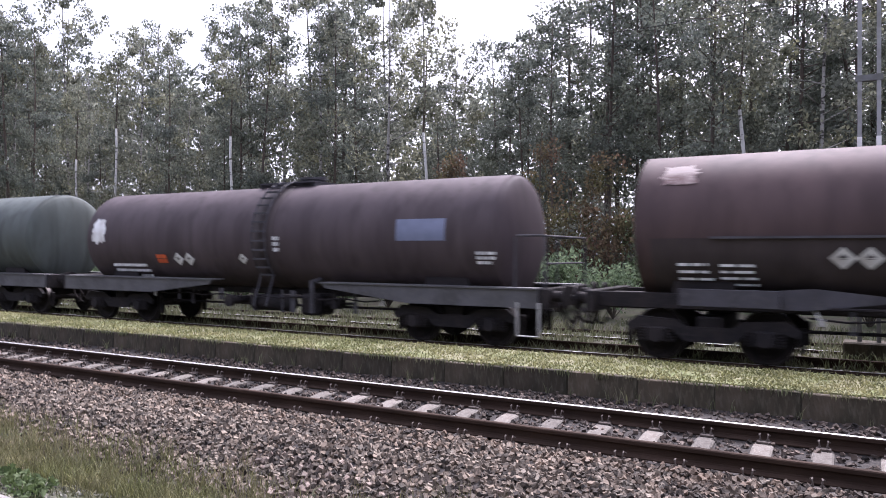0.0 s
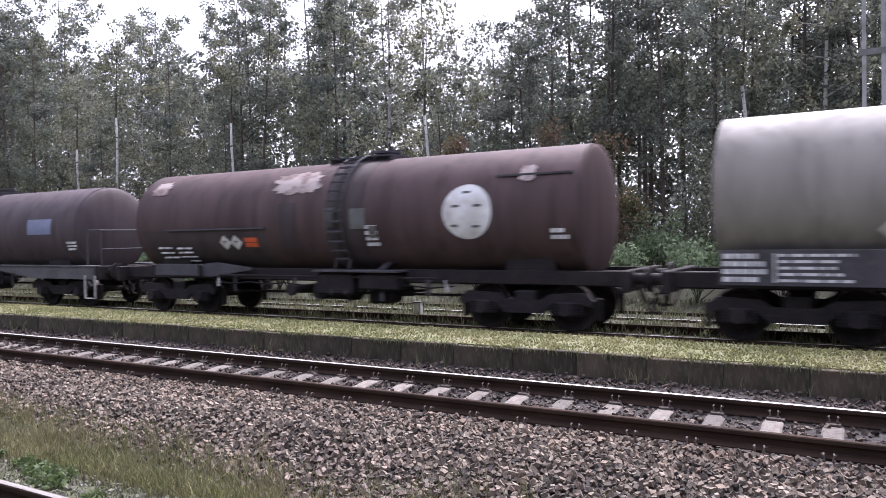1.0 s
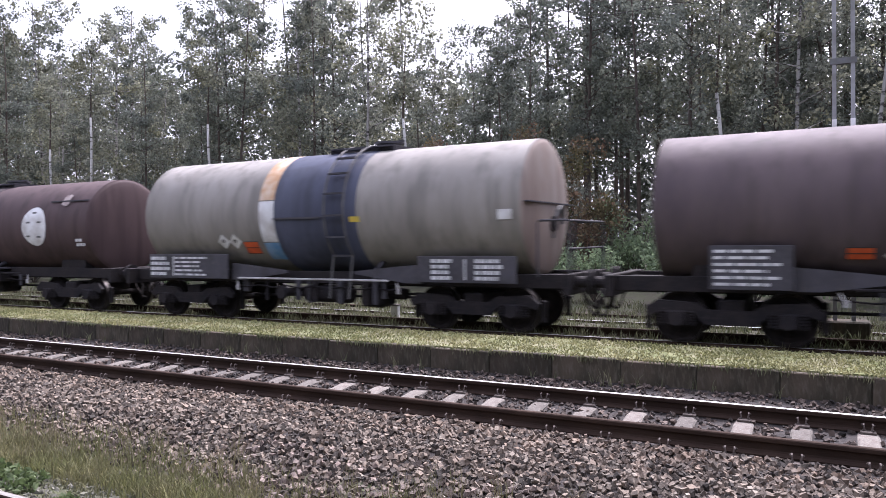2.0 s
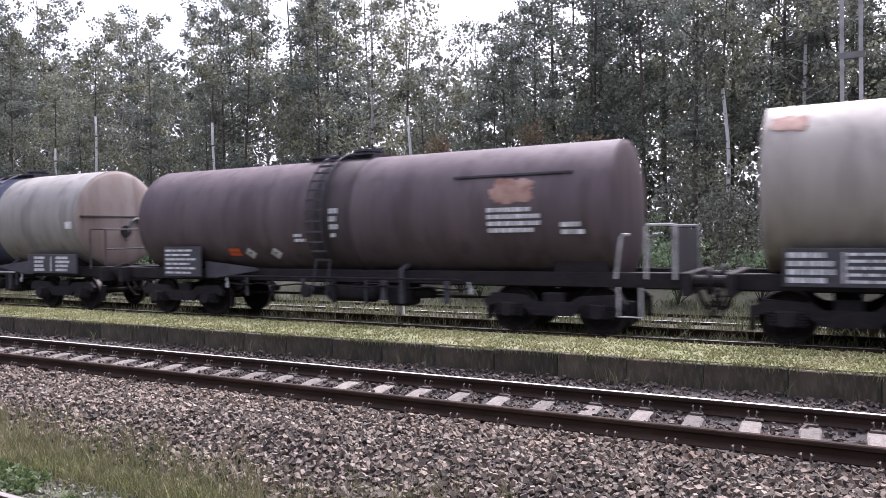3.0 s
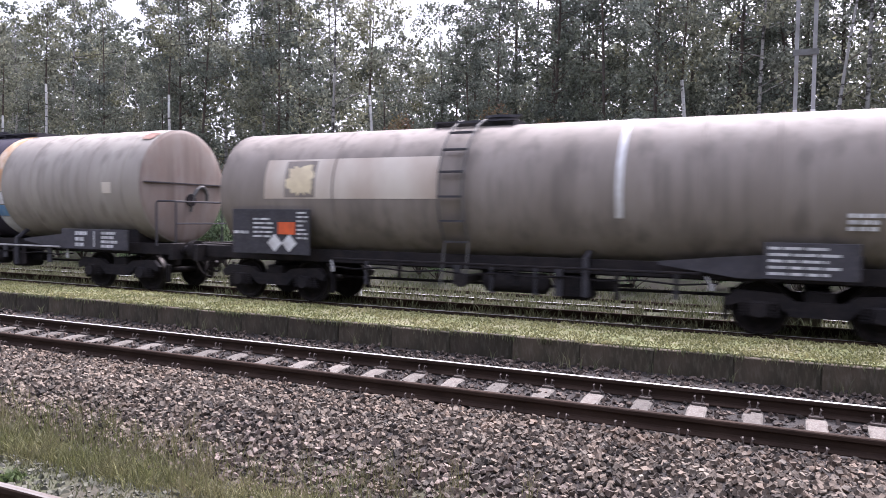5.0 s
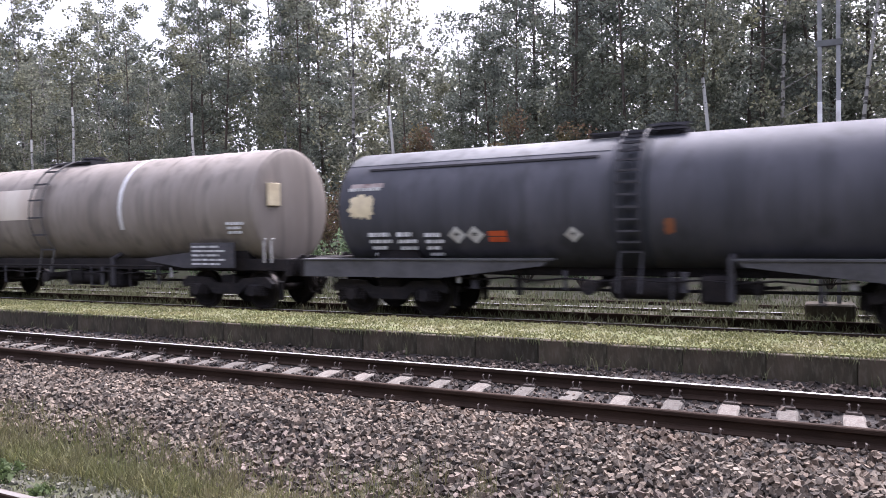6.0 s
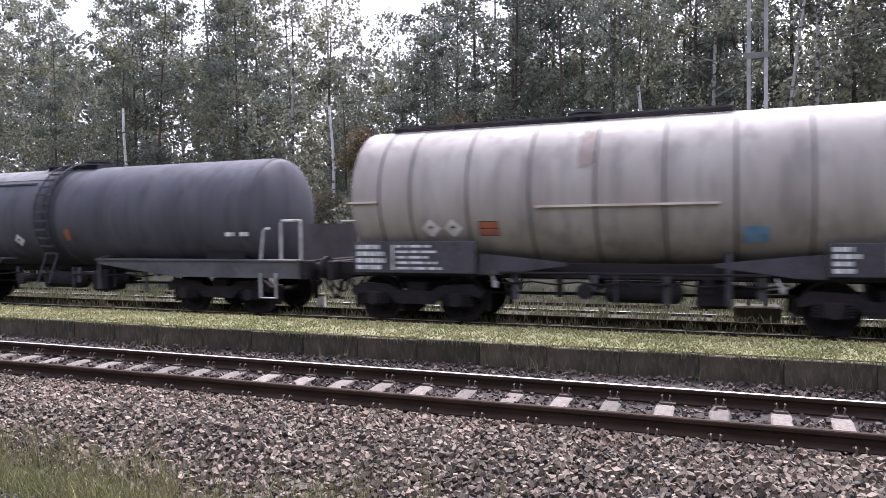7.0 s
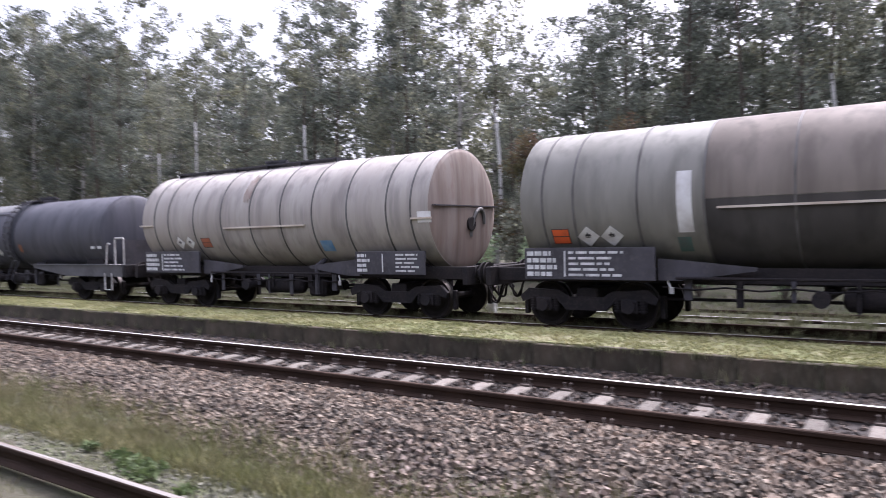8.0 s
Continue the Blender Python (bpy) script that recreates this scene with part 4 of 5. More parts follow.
def bogie(parent, x):
    b = new("bogie")
    b.parent = parent
    b.matrix_basis = pose(x, 0, 0)
    for s in (-1, 1):
        y = s * 1.02
        bm = bmesh.new()
        prism(bm, [(-1.45, 0.62), (-1.25, 0.78), (-0.55, 0.74), (-0.35, 0.62), (0.35, 0.62), (0.55, 0.74), (1.25, 0.78), (1.45, 0.62), (1.4, 0.5), (1.2, 0.56), (0.62, 0.56), (0.42, 0.36), (-0.42, 0.36), (-0.62, 0.56), (-1.2, 0.56), (-1.4, 0.5)], y - 0.05, y + 0.05)
        part("side_frame", bm, M["dark_iron"], b)
        for ax in (-0.9, 0.9):
            bm = bmesh.new()
            box(bm, ax - 0.17, ax + 0.17, y - 0.1, y + 0.13 * 1, 0.32, 0.6, 0.03)
            rod(bm, (ax, y - 0.16, 0.46), (ax, y + 0.16, 0.46), 0.13, 14)
            part("axle_box", bm, M["dark_iron"], b)
            for d in (-0.24, 0.24):
                bm = bmesh.new()
                for q in range(5):
                    rod(bm, (ax + d, y, 0.36 + q * 0.05), (ax + d, y, 0.385 + q * 0.05), 0.085, 10)
                rod(bm, (ax + d, y, 0.33), (ax + d, y, 0.62), 0.06, 8)
                part("spring", bm, M["dark_iron"], b)
            bm = bmesh.new()
            bx = ax + (0.55 if ax > 0 else -0.55)
            box(bm, bx - 0.05, bx + 0.05, s * 0.75 - 0.06, s * 0.75 + 0.06, 0.22, 0.66, 0.02)
            part("brake_shoe", bm, M["dark_iron"], b)
    bm = bmesh.new()
    box(bm, -0.22, 0.22, -1.0, 1.0, 0.5, 0.8, 0.03)
    rod(bm, (0, 0, 0.8), (0, 0, 1.0), 0.22, 16)
    part("bolster", bm, M["dark_iron"], b)
    for ax in (-0.9, 0.9):
        bm = bmesh.new()
        rod(bm, (0, -0.95, 0), (0, 0.95, 0), 0.08, 10)
        for s in (-1, 1):
            prof = [(0.09, 0.10), (0.07, 0.16), (0.025, 0.30), (0.025, 0.38), (0.065, 0.41), (0.065, 0.46), (-0.055, 0.465), (-0.07, 0.49), (-0.085, 0.48), (-0.075, 0.38), (-0.03, 0.30), (-0.05, 0.14), (-0.08, 0.10)]
            rings = []
            for o, r in prof:
                rings.append([bm.verts.new((r * math.cos(i * math.pi / 14), s * (0.755 + o), r * math.sin(i * math.pi / 14))) for i in range(28)])
            for k, (p, q) in enumerate(zip(rings, rings[1:])):
                for i in range(28):
                    f = bm.faces.new((p[i], p[(i + 1) % 28], q[(i + 1) % 28], q[i]))
                    f.material_index = 1 if k in (5, 6) else 0
            for i in range(3):
                a = i * 2.1
                rod(bm, (0.24 * math.cos(a), s * 0.80, 0.24 * math.sin(a)), (0.24 * math.cos(a), s * 0.82, 0.24 * math.sin(a)), 0.04, 8)
        bmesh.ops.recalc_face_normals(bm, faces=bm.faces)
        w = part("wheelset", bm, [M["wheel"], M["tread"]], b)
        w.matrix_basis = pose(ax, 0, 0.46)
        AXLES.append((w, ax))
    return b


def wagon(spec):
    """A bogie tank wagon in its own space: x along the line from the left end of the tank, z from the rail."""
    w = new("tank_wagon")
    tagged(w, spec["label"], "tank wagon", group="wagons of the goods train")
    L, r, top = spec["len"], spec["r"], spec["top"]
    c = top - r
    paint = TANK[spec["paint"]]
    d = spec.get("dish", 0.14 if spec["frame"] == "bar" else 0.3)
    # shell with dished ends
    bm = bmesh.new()
    rim = 0.018
    lathe(bm, [(d, r), (d + 0.03, r)] + [(d + 0.03 + (L - 2 * d - 0.06) * q / 6, r) for q in range(1, 6)] + [(L - d - 0.03, r), (L - d, r)], 0, c, 72)
    dish = [(d * (1 - math.cos(math.radians(q))), (r - rim) * math.sin(math.radians(q))) for q in (0.2, 15, 30, 45, 58, 70, 80, 90)]
    for k in (0, 1):
        prof = dish + [(d + 0.004, r - 0.002)]
        lathe(bm, [(L - x if k else x, q) for x, q in prof], 0, c, 72, cap=False)
    shell = part("tank_shell", bm, paint, w, smooth=True)
    for p in shell.data.polygons:
        if spec.get("end_rust") and p.center[0] > L - d + 0.001:
            p.material_index = 1
    shell.data.materials.append(TANK["rust_end"])
    if spec.get("disc"):
        dx, dz, dr = spec["disc"]
        bm = bmesh.new()
        rr = r + 0.012
        grid = {}
        for j in range(0, 9):
            for i in range(40):
                q = dr * j / 8
                x, z = dx + q * math.cos(i * math.pi / 20), dz + q * math.sin(i * math.pi / 20)
                grid[j, i] = bm.verts.new((x, -math.sqrt(rr * rr - (z - c) ** 2), z))
        for j in range(1, 8):
            for i in range(40):
                bm.faces.new((grid[j, i], grid[j, (i + 1) % 40], grid[j + 1, (i + 1) % 40], grid[j + 1, i]))
        for i in range(40):
            bm.faces.new((grid[0, 0], grid[1, i], grid[1, (i + 1) % 40]))
        bmesh.ops.delete(bm, geom=[v for v in bm.verts if not v.link_faces], context="VERTS")
        bmesh.ops.recalc_face_normals(bm, faces=bm.faces)
        part("white_disc", bm, M["white_paint"], w, "big white disc with faded marks")
        for i, (ox, oz) in enumerate(((-0.25, 0.12), (0.25, 0.12), (-0.3, -0.28), (0.2, -0.3), (-0.02, 0.4))):
            z = dz + oz
            y = -math.sqrt((r + 0.016) ** 2 - (z - c) ** 2)
            bm = bmesh.new()
            box(bm, dx + ox - 0.09, dx + ox + 0.09, y - 0.004, y + 0.02, z - 0.025, z + 0.025)
            part("faded_mark", bm, M["steel_grey"], w)
    if spec.get("end_plate"):
        for x in (L - 0.02, L + 0.2):
            bm = bmesh.new()
            tube(bm, [(x, -1.2, 1.12), (x, -1.2, 1.62), (x + 0.06, -1.2, 1.68)], 0.025)
            part("hand_rail", bm, M["pale_steel"], w, "pale bent hand rail")
        bm = bmesh.new()
        box(bm, L - 0.02, L + 0.03, -1.05, -0.62, 2.45, 2.98, 0.004)
        part("end_plate", bm, M["cream_paint"], w, "cream plate on the tank end")
    # fittings on the visible end
    if spec.get("end_rust"):
        bm = bmesh.new()
        box(bm, L - 0.1, L + 0.03, -r * 0.93, r * 0.93, c + 0.06, c + 0.085)
        part("end_bar", bm, M["frame_grey"], w)
        bm = bmesh.new()
        rod(bm, (L - 0.05, 0.1, c - 0.35), (L + 0.05, 0.1, c - 0.35), 0.16, 14)
        part("end_vent", bm, M["dark_iron"], w)
        bm = bmesh.new()
        tube(bm, [(L - 0.02 + 0.06 * math.sin(math.pi * i / 8), 0.42 + 0.3 * math.cos(math.pi * i / 8), c - 0.35 + 0.5 * math.sin(math.pi * i / 8) - 0.3 * (i / 8)) for i in range(9)], 0.05)
        part("vent_pipe", bm, M["ring_grey"], w, "bent grey pipe")
    # weld rings and painted bands
    for x in spec.get("rings", ()):
        bm = bmesh.new()
        lathe(bm, [(x - 0.024, r - 0.002), (x - 0.019, r + 0.014), (x + 0.019, r + 0.014), (x + 0.024, r - 0.002)], 0, c, 64)
        part("ring", bm, M["ring_grey"] if spec.get("dark_rings") else paint, w, smooth=True)
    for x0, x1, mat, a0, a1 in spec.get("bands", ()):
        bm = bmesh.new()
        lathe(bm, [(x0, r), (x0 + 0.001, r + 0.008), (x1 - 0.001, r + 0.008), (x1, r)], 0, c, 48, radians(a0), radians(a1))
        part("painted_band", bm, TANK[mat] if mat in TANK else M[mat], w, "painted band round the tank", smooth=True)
    # long rails of the cladding
    for x0, x1, z in spec.get("strips", ()):
        y = side_y(spec, z)
        bm = bmesh.new()
        box(bm, x0, x1, y - 0.05, y + 0.02, z - 0.02, z + 0.02)
        part("drip_rail", bm, M[spec.get("strip_paint", "frame_grey")], w)
    # underframe
    e0, e1 = -spec.get("over0", 0.66), L + spec.get("over1", 0.66)
    iron = M["dark_iron"]
    for s in (-1, 1):
        if spec["frame"] == "sill":
            y = s * 1.30
            for q0, q1, k in ((e0, spec.get("sills", (5.0, 0))[0], 1), (e1, spec.get("sills", (0, L - 4.9))[1], -1)):
                bm = bmesh.new()
                prism(bm, [(q0, 1.20), (q1, 1.20), (q1 - 0.1 * k, 1.10), (q1 - 2.3 * k, 0.84), (q0, 0.84)], y - 0.03, y + 0.03)
                prism(bm, [(q0, 1.20), (q1 + 0.05 * k, 1.20), (q1 + 0.05 * k, 1.23), (q0, 1.23)], min(y - s * 0.35, y + s * 0.06), max(y - s * 0.35, y + s * 0.06))
                part("side_sill", bm, M["sill_grey"], w, "grey sloping sill plate")
        else:
            bm = bmesh.new()
            y = s * 0.95
            box(bm, e0, e1, y - 0.05, y + 0.05, 0.92, 1.2, 0.01)
            part("sole_bar", bm, iron, w)
            bm = bmesh.new()
            rod(bm, (3.2, s * 1.3, 1.03), (L - 3.2, s * 1.3, 1.03), 0.025, 6)
            part("side_rail", bm, M["pale_steel"] if spec.get("pale_rail") else iron, w)
    bm = bmesh.new()
    box(bm, e0, e1, -0.3, 0.3, 0.85, 1.15, 0.02)
    part("centre_sill", bm, iron, w)
    for e, s in ((e0, -1), (e1, 1)):
        bm = bmesh.new()
        box(bm, min(e, e + s * 0.14), max(e, e + s * 0.14), -1.3, 1.3, 0.82, 1.22, 0.015)
        part("head_stock", bm, iron, w)
        for y in (-0.875, 0.875):
            bm = bmesh.new()
            rod(bm, (e + s * 0.1, y, 1.06), (e + s * 0.42, y, 1.06), 0.11, 14)
            rod(bm, (e + s * 0.1, y, 1.06), (e + s * 0.17, y, 1.06), 0.17, 14)
            rod(bm, (e + s * 0.40, y, 1.06), (e + s * 0.44, y, 1.06), 0.24, 18)
            part("buffer", bm, iron, w)
        bm = bmesh.new()
        rod(bm, (e + s * 0.1, 0, 1.0), (e + s * 0.3, 0, 1.0), 0.05, 8)
        rod(bm, (e + s * 0.3, -0.07, 0.95), (e + s * 0.5, -0.07, 0.7), 0.02, 6)
        rod(bm, (e + s * 0.3, 0.07, 0.95), (e + s * 0.5, 0.07, 0.7), 0.02, 6)
        part("coupling", bm, iron, w)
        for y, drop, far in ((-0.5, 0.56, 0.42), (-0.3, 0.44, 0.34), (0.45, 0.5, 0.4)):
            bm = bmesh.new()
            tube(bm, [(e + s * (0.1 + far * (i / 10) ** 0.8), y - 0.05 * math.sin(i), 0.95 - drop * math.sin(math.pi * i / 12)) for i in range(11)], 0.026)
            part("brake_hose", bm, M["wheel"], w)
            bm = bmesh.new()
            rod(bm, (e + s * 0.13, y, 0.98), (e + s * 0.13, y, 0.84), 0.035, 8)
            part("hose_cock", bm, M["frame_grey"], w)
        # saddles under the tank ends
        xs = e - s * (1.9 if spec["frame"] != "sill" else 2.2)
        bm = bmesh.new()
        prism(bm, [(xs - 0.55, 1.15), (xs + 0.55, 1.15), (xs + 0.45, c - r * 0.55), (xs - 0.45, c - r * 0.55)], -0.95, 0.95)
        part("saddle", bm, iron, w)
    # bogies
    for x in (spec.get("bog0", 1.35), L - spec.get("bog1", 1.35)):
        bogie(w, x)
    # brake gear, valve and pipes between the bogies
    mid = L / 2
    bm = bmesh.new()
    lathe(bm, [(mid - 0.45, 0.02), (mid - 0.43, 0.12), (mid - 0.36, 0.2), (mid + 0.86, 0.2), (mid + 0.93, 0.12), (mid + 0.95, 0.02)], -0.85, 0.68, 20)
    part("air_reservoir", bm, iron, w, smooth=True)
    for x in (mid - 0.2, mid + 0.7):
        bm = bmesh.new()
        box(bm, x - 0.025, x + 0.025, -1.065, -0.64, 0.47, 0.5)
        box(bm, x - 0.025, x + 0.025, -1.07, -1.05, 0.47, 1.0)
        part("reservoir_strap", bm, M["frame_grey"], w)
    bm = bmesh.new()
    box(bm, mid + 1.15, mid + 1.75, -0.95, -0.35, 0.42, 0.92, 0.06)
    rod(bm, (mid + 1.75, -0.65, 0.7), (mid + 2.2, -0.65, 0.7), 0.12, 12)
    rod(bm, (mid + 2.2, -0.65, 0.7), (mid + 2.5, -0.65, 0.72), 0.03, 8)
    part("brake_cylinder", bm, iron, w)
    bm = bmesh.new()
    rod(bm, (mid + 1.7, -1.16, 0.5), (mid + 1.7, -1.16, 1.25), 0.06, 10)
    rod(bm, (mid + 1.7, -1.16, 1.2), (mid + 1.7, -0.7, c - r * 0.75), 0.06, 10)
    part("drain_pipe", bm, M["frame_grey"], w, "grey drain pipe")
    bm = bmesh.new()
    rod(bm, (mid - 0.7, -1.35, 0.72), (mid - 0.7, 1.35, 0.72), 0.09, 12)
    rod(bm, (mid - 0.7, 0, 0.7), (mid - 0.7, 0, c - r + 0.1), 0.14, 12)
    rod(bm, (mid - 0.7, -1.44, 0.72), (mid - 0.7, -1.33, 0.72), 0.14, 12)
    part("outlet_pipe", bm, iron, w)
    bm = bmesh.new()
    rod(bm, (2.7, -0.2, 0.55), (L - 2.7, -0.2, 0.6), 0.03, 6)
    part("brake_rod", bm, iron, w)
    bm = bmesh.new()
    tube(bm, [(2.9 + (L - 5.8) * i / 12, -1.12, 0.86 - 0.05 * (i % 2)) for i in range(13)], 0.018)
    part("brake_pipe", bm, iron, w)
    rnd = random.Random(len(spec["label"]) + int(L * 10))
    for i in range(7):
        x = 3.1 + (L - 6.2) * (i + rnd.uniform(0.2, 0.8)) / 7
        bm = bmesh.new()
        q = rnd.uniform(0.03, 0.09)
        box(bm, x - q, x + q, -1.1, -1.06, rnd.uniform(0.45, 0.72), 1.0, 0.008)
        part("hanger", bm, iron if i % 2 else M["frame_grey"], w)
    for x in (3.0, L - 3.1):
        bm = bmesh.new()
        rod(bm, (x, -1.14, 0.98), (x + 0.1, -1.2, 0.8), 0.02, 6)
        box(bm, x + 0.06, x + 0.14, -1.24, -1.2, 0.74, 0.86, 0.008)
        part("brake_lever", bm, M["pale_steel"], w, "pale brake lever")
    if spec.get("ledge"):
        x0, x1 = spec["ledge"]
        bm = bmesh.new()
        box(bm, x0, x1, -1.42, -0.95, 1.14, 1.19, 0.008)
        part("ledge", bm, M["frame_grey"], w, "narrow grey ledge")
        for u0, u1, z in ((0.02, 0.46, 0.62), (0.52, 0.96, 0.74)):
            bm = bmesh.new()
            box(bm, x0 + u0 * (x1 - x0), x0 + u1 * (x1 - x0), -1.34, -0.7, z, 1.12, 0.05)
            part("gear_box", bm, iron, w)
    # ladder, walkway and hatch
    lx = spec.get("ladder", mid)
    lw = 0.26 if spec.get("wide_ladder") else 0.2
    pts = []
    for a in range(-40, 86, 9):
        pts.append(Vector((0, -(r + 0.13) * math.cos(radians(a)), c + (r + 0.13) * math.sin(radians(a)))))
    pts.insert(0, Vector((0, -1.36, 0.62)))
    for s in () if spec.get("no_ladder") else (-lw, lw):
        bm = bmesh.new()
        tube(bm, [p + Vector((lx + s, 0, 0)) for p in pts], 0.022, 5)
        part("ladder_rail", bm, M["ring_grey"] if spec.get("wide_ladder") else M["panel_dark"], w)
    for p in () if spec.get("no_ladder") else pts[1:-1:1 if not spec.get("wide_ladder") else 2]:
        bm = bmesh.new()
        box(bm, lx - lw, lx + lw, p.y - 0.05, p.y + 0.05, p.z - 0.02, p.z + 0.02)
        part("rung", bm, M["panel_dark"], w)
    for x0, x1, z in spec.get("walk", ((lx - 0.9, lx + 0.9, 0.08),)):
        bm = bmesh.new()
        for y in (-0.42, -0.2, 0.02, 0.24):
            box(bm, x0, x1, y, y + 0.17, top + z - 0.03, top + z)
        n = max(2, int((x1 - x0) / 1.2))
        for i in range(n + 1):
            x = x0 + 0.03 + (x1 - x0 - 0.06) * i / n
            box(bm, x - 0.02, x + 0.02, -0.4, 0.4, top - 0.06, top + z - 0.03)
        part("walkway", bm, M["panel_dark"], w)
    bm = bmesh.new()
    hx = spec.get("hatch", lx + 0.5)
    rod(bm, (hx, 0, top - 0.05), (hx, 0, top + 0.14), 0.3, 20)
    rod(bm, (hx, 0, top + 0.14), (hx, 0, top + 0.19), 0.34, 20)
    box(bm, hx - 0.4, hx + 0.4, -0.03, 0.03, top + 0.18, top + 0.22)
    part("hatch", bm, M["panel_dark"], w)
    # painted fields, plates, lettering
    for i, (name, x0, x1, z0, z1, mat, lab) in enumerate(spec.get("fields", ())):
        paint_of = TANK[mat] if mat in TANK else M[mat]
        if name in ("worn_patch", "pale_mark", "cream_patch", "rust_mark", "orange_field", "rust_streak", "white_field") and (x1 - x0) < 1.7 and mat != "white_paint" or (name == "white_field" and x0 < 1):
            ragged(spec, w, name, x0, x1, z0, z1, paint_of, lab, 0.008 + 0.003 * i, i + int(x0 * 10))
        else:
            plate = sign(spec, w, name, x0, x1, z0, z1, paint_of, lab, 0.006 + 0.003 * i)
            if name == "orange_plate":
                zm = (z0 + z1) / 2
                for q0, q1, za, zb in ((x0, x1, zm - 0.008, zm + 0.008), (x0, x1, z1 - 0.014, z1), (x0, x1, z0, z0 + 0.014), (x0, x0 + 0.014, z0, z1), (x1 - 0.014, x1, z0, z1)):
                    sign(spec, plate, "black_line", q0, q1, za, zb, M["panel_dark"], "", 0.009 + 0.003 * i)
    for x, z, s in spec.get("diamonds", ()):
        placard(w, x, z, s, side_y(spec, z) - 0.016, -math.degrees(math.asin((z - c) / r)))
    for i, (x0, x1, z0, z1, rows) in enumerate(spec.get("text", ())):
        lines(spec, w, x0, x1, z0, z1, rows, True, 0, i + len(spec["label"]))
    for i, (x0, x1, z0, z1, cols) in enumerate(spec.get("boards", ())):
        bm = bmesh.new()
        box(bm, x0, x1, -1.36, -1.30, z0, z1, 0.008)
        b = part("data_board", bm, M["frame_grey"], w, "dark grey data board")
        if len(cols) > 1:
            u = (cols[0][1] + cols[1][0]) / 2
            bm = bmesh.new()
            box(bm, x0 + u * (x1 - x0) - 0.018, x0 + u * (x1 - x0) + 0.018, -1.368, -1.36, z0 + 0.06, z1 - 0.06)
            part("white_bar", bm, M["lettering"], b, "white upright bar")
        k = 1 if x0 < L / 2 else -1
        q = x1 if k > 0 else x0
        bm = bmesh.new()
        prism(bm, [(q, 0.98), (q, min(1.38, z1)), (q + k * 0.5, 1.34), (q + k * 1.7, 1.22), (q + k * 1.7, 1.16), (q + k * 0.4, 0.98)], -1.2, -1.14)
        part("gusset", bm, M["frame_grey"], w, "tapered grey bracket plate")
        for j, (u0, u1, rows) in enumerate(cols):
            lines(spec, b, x0 + u0 * (x1 - x0), x0 + u1 * (x1 - x0), z0 + 0.04, z1 - 0.04, rows, False, -1.36, j + i * 5)
    if spec.get("front_board"):
        x0, x1, z0, z1 = spec["front_board"]
        bm = bmesh.new()
        box(bm, x0, x1, -1.47, -1.43, z0, z1, 0.006)
        fb = part("front_board", bm, M["panel_dark"], w, "dark board with plates and lettering")
        bm = bmesh.new()
        box(bm, x0 + 1.28, x0 + 1.73, -1.482, -1.472, 1.52, 1.79)
        part("orange_plate", bm, M["orange_paint"], fb, "orange hazard plate")
        for x in (1.74, 2.13):
            bm = bmesh.new()
            box(bm, -0.14, 0.14, -0.004, 0.004, -0.14, 0.14)
            part("hazard_diamond", bm, M["white_paint"], fb, "white diamond hazard plate").matrix_basis = pose(x, -1.478, 1.33, 0, 45, 0)
        lines(spec, fb, x0 + 0.6, x0 + 1.22, 1.42, 1.9, 5, False, -1.472, 3)
        lines(spec, fb, x0 + 1.78, x0 + 2.08, 1.4, 2.04, 7, False, -1.472, 4)
        lines(spec, fb, x0 + 0.05, x0 + 0.55, 1.5, 1.6, 1, False, -1.472, 5)
    if spec.get("dark_rails"):
        for y in (-1.15, 1.15):
            bm = bmesh.new()
            tube(bm, [(L + 0.12, y, 1.15), (L + 0.12, y, 2.2), (L + 0.16, y, 2.25), (L + 0.72, y, 2.25), (L + 0.76, y, 2.2), (L + 0.76, y, 1.15)], 0.026)
            part("end_railing", bm, M["panel_dark"], w, "dark tubular railing")
        bm = bmesh.new()
        tube(bm, [(L + 0.76, -1.15, 2.24), (L + 0.76, 1.15, 2.24)], 0.024)
        part("cross_rail", bm, M["panel_dark"], w)
        bm = bmesh.new()
        tube(bm, [(L + 0.76, -1.15, 1.7), (L + 0.76, 1.15, 1.7)], 0.02)
        part("cross_rail", bm, M["panel_dark"], w)
    if spec.get("step"):
        x = spec["step"]
        bm = bmesh.new()
        tube(bm, [(x - 0.25, -1.34, 0.95), (x - 0.25, -1.34, 0.3), (x + 0.2, -1.34, 0.3), (x + 0.2, -1.34, 0.95)], 0.026)
        part("step", bm, M["pale_steel"], w, "pale tubular step")
    # end rails and steps
    for x, s in spec.get("end_rails", ()):
        for y in (-1.25, 1.25):
            bm = bmesh.new()
            tube(bm, [(x + s * 0.3, y, 1.1), (x + s * 0.3, y, 2.02), (x + s * 0.34, y, 2.07), (x + s * 0.78, y, 2.07), (x + s * 0.8, y, 2.03), (x + s * 0.8, y, 1.1)], 0.03)
            part("end_railing", bm, M["pale_steel"], w, "pale tubular railing")
            bm = bmesh.new()
            tube(bm, [(x - 0.25, y, 1.1), (x - 0.15, y, 1.85), (x - 0.1, y, 1.9), (x, y, 1.9)], 0.028)
            part("hand_rail", bm, M["pale_steel"], w, "pale bent hand rail")
        bm = bmesh.new()
        box(bm, x + s * 0.72, x + s * 0.8, -1.2, 1.2, 1.2, 2.0)
        part("end_screen", bm, M["frame_grey"], w, "dark end screen")
        bm = bmesh.new()
